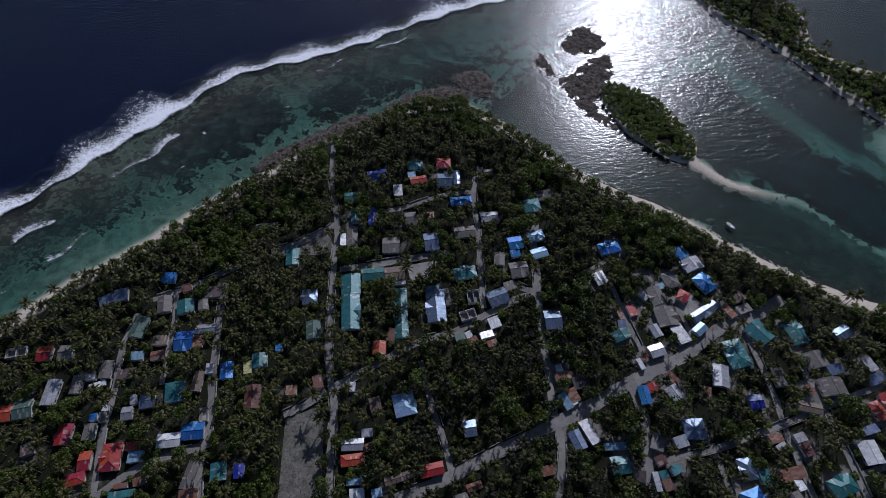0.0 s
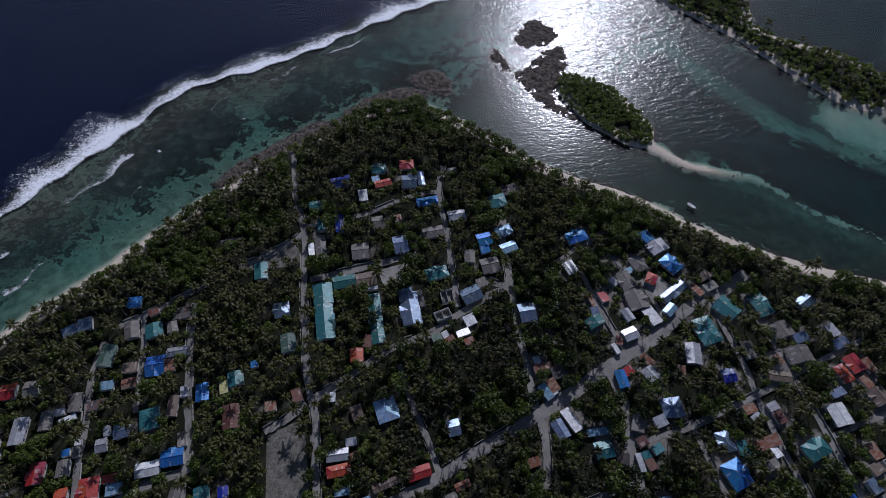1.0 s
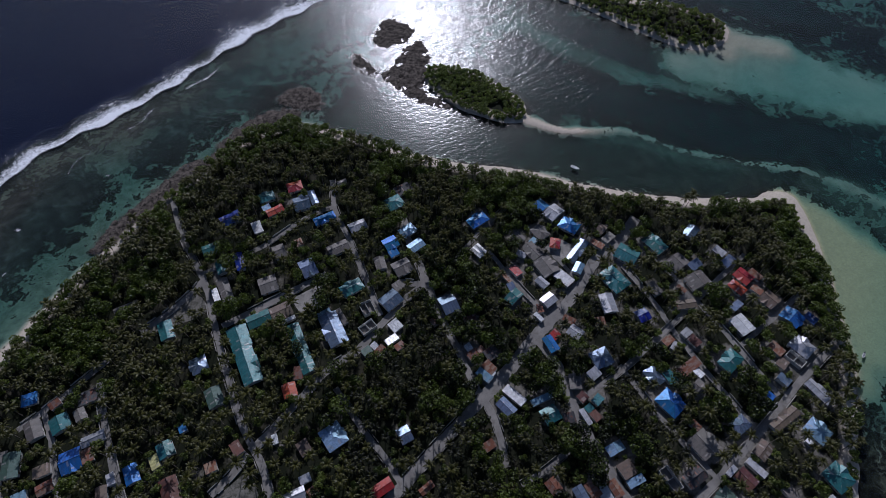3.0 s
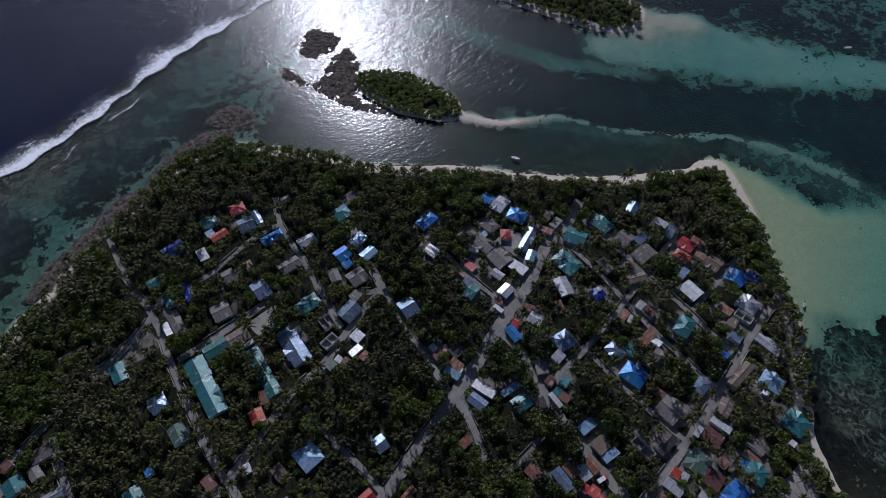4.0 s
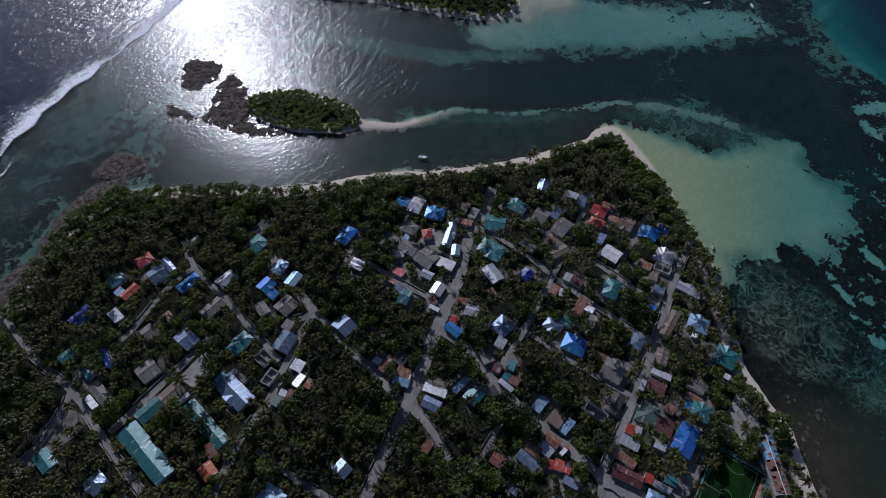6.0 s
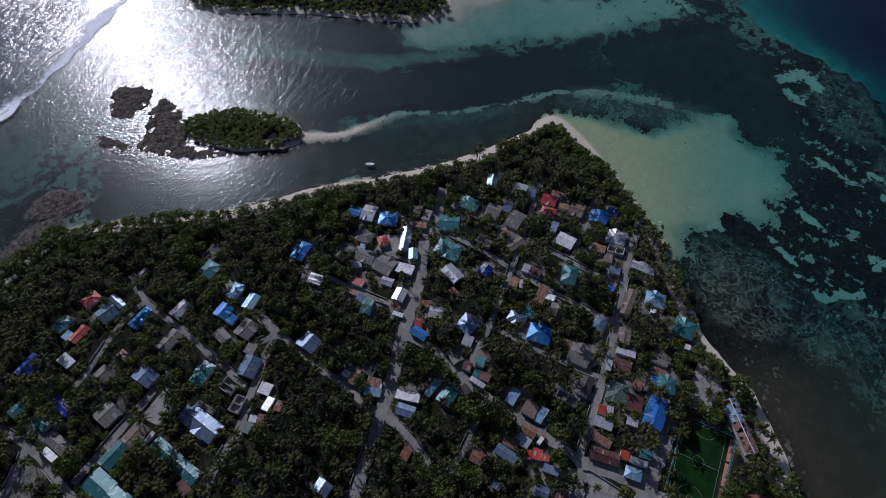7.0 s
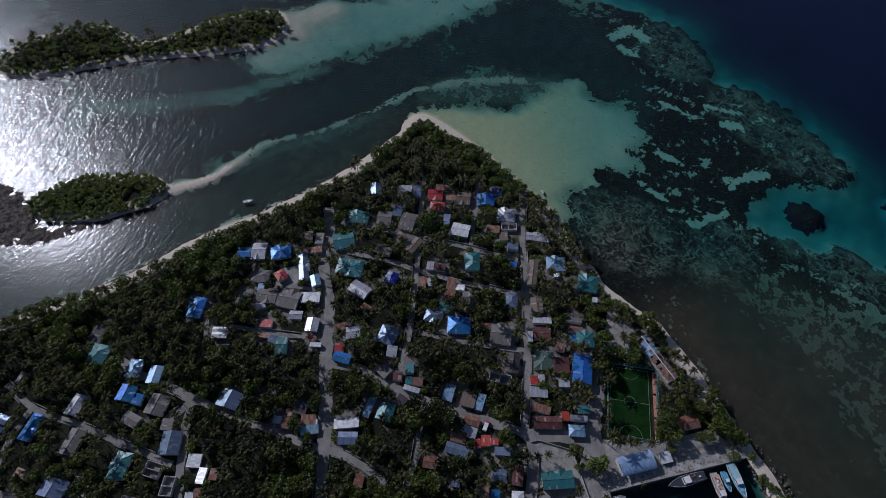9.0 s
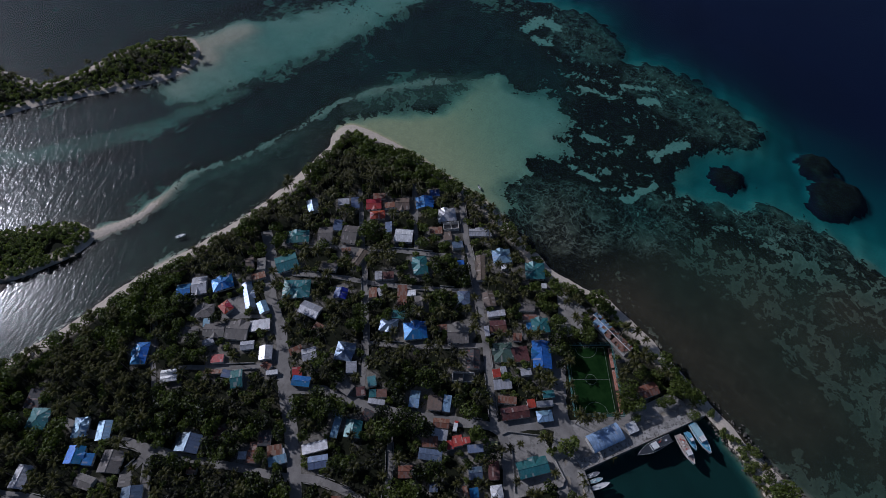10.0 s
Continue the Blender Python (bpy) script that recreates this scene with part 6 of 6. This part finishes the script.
near_house = defaultdict(list)
for hx, hy, L, W, a in FOOT:
    for gx in range(int((hx - 20) // 10), int((hx + 20) // 10) + 1):
        for gy in range(int((hy - 20) // 10), int((hy + 20) // 10) + 1):
            near_house[gx, gy].append((hx, hy, L, W, math.cos(a), math.sin(a)))
near_road = defaultdict(list)
for pts, width in ROADS:
    fine = smooth([tuple(p) for p in pts], n=3)
    for p in fine:
        near_road[int(p[0] // 8), int(p[1] // 8)].append((p[0], p[1], width))


def on_house(x, y, grow):
    for hx, hy, L, W, c, s in near_house.get((int(x // 10), int(y // 10)), ()):
        u, v = (x - hx) * c + (y - hy) * s, -(x - hx) * s + (y - hy) * c
        if abs(u) < L / 2 + grow and abs(v) < W / 2 + grow:
            return True
    return False


def on_road(x, y, grow):
    gx, gy = int(x // 8), int(y // 8)
    for i in (-1, 0, 1):
        for j in (-1, 0, 1):
            for px, py, w in near_road.get((gx + i, gy + j), ()):
                if (px - x) ** 2 + (py - y) ** 2 < (w / 2 + grow) ** 2:
                    return True
    return False


TREES = {"young": [], "palm": [], "broad": [], "shrub": []}
rt = random.Random(77)
taken = defaultdict(list)


def crowded(x, y, gap):
    gx, gy = int(x // 6), int(y // 6)
    return any((px - x) ** 2 + (py - y) ** 2 < (0.5 * (gap + g)) ** 2 for i in (-1, 0, 1) for j in (-1, 0, 1) for px, py, g in taken[gx + i, gy + j])


def plant(kind, x, y, gap):
    k = rt.randrange(len(KINDS[kind][0]))
    TREES[kind].append((x, y, ground_z(x, y), rt.uniform(0, 360), rt.uniform(0.82, 1.2) * (1.14 if kind == "broad" else 1.0), k))
    taken[int(x // 6), int(y // 6)].append((x, y, gap))


def plant_big(x, y, size):
    TREES["broad"].append((x, y, ground_z(x, y), rt.uniform(0, 360), size, 2))
    taken[int(x // 6), int(y // 6)].append((x, y, 5.0))


def wide_noise(x, y, s, seed):
    return noise.noise(Vector((x / s, y / s, seed * 7.3)))


tries = 60000
spots = np.random.RandomState(5).uniform((-330, -150), (320, 345), (tries, 2))
deepin = depth_in(spots[:, 0], spots[:, 1], COAST)
wet = inside(spots[:, 0], spots[:, 1], BASIN)
bare = np.any([inside(spots[:, 0], spots[:, 1], c) for c in CLEAR], 0)
for (x, y), d, w, open_spot in zip(spots, deepin, wet, bare):
    x, y = float(x), float(y)
    if d < 2.5 or w:
        continue
    d = min(d, field(x, y, land))
    if d < 2.5:
        continue
    unseen = (y < 25 and x < 60) or x < -300
    if unseen and rt.random() < 0.86:
        continue
    margin = 8.0 if x < -60 else (14.0 if x > 288 else (4.0 if x < 60 else (10.0 if y > 130 and x > 95 else (6.0 if y > 130 else 4.5))))
    if 180 < x < 222 and -80 < y < -12:
        margin = 9.0
    if d < margin:
        if d > margin * (0.85 if margin == 10 else 0.62) and not open_spot and not crowded(x, y, 2.2) and not on_road(x, y, 1.0):
            plant("shrub", x, y, 2.2)
        continue
    wood = wide_noise(x, y, 38, 1)
    leafy = wood + (0.18 if 60 < x < 125 and 95 < y < 190 else 0) + (0.07 if x > 60 else (-0.02 if x > -60 else -0.12)) + (0.25 if d < margin + 5 else 0) + (0.3 if x > 120 and y < -20 else 0)
    kind = "broad" if leafy + rt.uniform(-0.25, 0.25) > 0.12 else "palm"
    if rt.random() < (0.25 if on_house(x, y, 5.0) else 0.1):
        kind = "shrub"
    village = on_house(x, y, 9.0)
    gap = {"palm": 5.0, "broad": 5.6, "shrub": 2.8}[kind] if village else {"palm": 3.6, "broad": 4.3, "shrub": 2.6}[kind]
    grow = {"palm": 1.1, "broad": 2.2, "shrub": 0.9}[kind]
    if crowded(x, y, gap) or on_house(x, y, grow) or (on_road(x * (1 + 0.02), y * (1 + 0.02), 0.6) and rt.random() < (0.7 if x > 60 else 0.35)) or on_road(x, y, grow * 0.45 + 0.1) or open_spot:
        continue
    over = {"palm": 7.0, "broad": 4.0, "shrub": 1.0}[kind]
    if on_house(x * (1 + over / 300), y * (1 + over / 300), 1.2) and kind != "shrub":
        if rt.random() < 0.93:
            continue
    plant(kind, x, y, gap)
# low growth under and between the trees
filled = 0
for (x, y), d, w, open_spot in zip(spots[::-1], deepin[::-1], wet[::-1], bare[::-1]):
    x, y = float(x), float(y)
    if filled >= 1800 or d < 10 or w or open_spot or (y < 25 and x < 60) or x < -300:
        continue
    if not crowded(x, y, 0.4) and not on_house(x, y, 1.3) and not on_road(x, y, 1.2):
        plant("young", x, y, 0.4)
        filled += 1
for isle, kinds in ((ISLET, ("shrub",)), (FAR_ISLET, ("shrub", "palm", "shrub", "shrub", "shrub"))):
    lo, hi = isle.min(0), isle.max(0)
    spots = np.random.RandomState(6).uniform(lo, hi, (5000, 2))
    for (x, y), d in zip(spots, depth_in(spots[:, 0], spots[:, 1], isle)):
        x, y = float(x), float(y)
        if d > 3.0 and not crowded(x, y, 2.9) and not (isle is ISLET and math.hypot(x - 160, y - 296) < 6):
            plant(rt.choice(kinds) if d > 6 else "shrub", x, y, 2.9)
for x, y in ((117.5, -41), (117, -46), (119.5, -50), (121.5, -55), (123.5, -60)):
    plant("palm", x, y, 4)
for x, y, size in ((137, -84, 0.7), (139.5, -88, 0.75), (126.5, -71.5, 0.55), (136, -63.5, 0.8), (134.5, -101, 0.75), (148, -95, 1.0), (145.8, -100, 0.9), (153, -81.7, 0.85), (151, -72.4, 0.8)):
    plant_big(x, y, size)
TREES["shrub"].append((103.5, -38.0, ground_z(103.5, -38), 40.0, 2.2, 2))
for x, y in ((185, -29), (180, -34), (190, -33), (176, -37), (195, -28), (187, -36)):
    plant("palm", x, y, 4)
for x, y in ((127.5, -119), (129, -116), (122, -131), (113.5, -127.5)):
    plant("shrub", x, y, 2)
for x, y in ((139, -23), (147, -30), (161, -24), (166, -27), (172, -23.5), (156, -27), (-38, 171), (-31, 174), (-30, 164), (-37, 160), (-27, 155), (-14, 173), (-15, 158)):
    plant("broad", x, y, 5)
for x, y in ((96, -10), (98.5, -13.5), (103.5, -24), (88, -34), (80, -15)):
    plant("palm", x, y, 4)


def grove(name, kind, trees, label):
    """Many trees joined into one mesh of leaves and one of trunks."""
    shapes, leafm, _, _, category = KINDS[kind]
    for which, suffix, mat in ((1, "", leafm), (0, "_trunks", bark)):
        verts, loops, starts, at = [], [], [], 0
        ready = [(np.array(s[which][0], np.float32), s[which][1]) for s in shapes]
        flat = [(np.array([i for q in f for i in q], np.int32), np.array([len(q) for q in f], np.int32)) for _, f in ready]
        for x, y, z, turn, size, k in trees:
            c, s = math.cos(radians(turn)) * size, math.sin(radians(turn)) * size
            v = ready[k][0]
            verts.append(np.stack([v[:, 0] * c - v[:, 1] * s + x, v[:, 0] * s + v[:, 1] * c + y, v[:, 2] * size + z], 1))
            loops.append(flat[k][0] + at)
            starts.append(flat[k][1])
            at += len(v)
        verts, loops, sizes = np.concatenate(verts), np.concatenate(loops), np.concatenate(starts)
        me = bpy.data.meshes.new(name + suffix)
        me.vertices.add(len(verts))
        me.vertices.foreach_set("co", verts.ravel())
        me.loops.add(len(loops))
        me.loops.foreach_set("vertex_index", loops.astype(np.int32))
        me.polygons.add(len(sizes))
        me.polygons.foreach_set("loop_start", np.concatenate([[0], np.cumsum(sizes)[:-1]]).astype(np.int32))
        me.materials.append(mat)
        me.update(calc_edges=True)
        ob = new(name + suffix, me)
        tagged(ob, label if which else "thin bare trunks below the leaves of a grove", category, kind="stuff")


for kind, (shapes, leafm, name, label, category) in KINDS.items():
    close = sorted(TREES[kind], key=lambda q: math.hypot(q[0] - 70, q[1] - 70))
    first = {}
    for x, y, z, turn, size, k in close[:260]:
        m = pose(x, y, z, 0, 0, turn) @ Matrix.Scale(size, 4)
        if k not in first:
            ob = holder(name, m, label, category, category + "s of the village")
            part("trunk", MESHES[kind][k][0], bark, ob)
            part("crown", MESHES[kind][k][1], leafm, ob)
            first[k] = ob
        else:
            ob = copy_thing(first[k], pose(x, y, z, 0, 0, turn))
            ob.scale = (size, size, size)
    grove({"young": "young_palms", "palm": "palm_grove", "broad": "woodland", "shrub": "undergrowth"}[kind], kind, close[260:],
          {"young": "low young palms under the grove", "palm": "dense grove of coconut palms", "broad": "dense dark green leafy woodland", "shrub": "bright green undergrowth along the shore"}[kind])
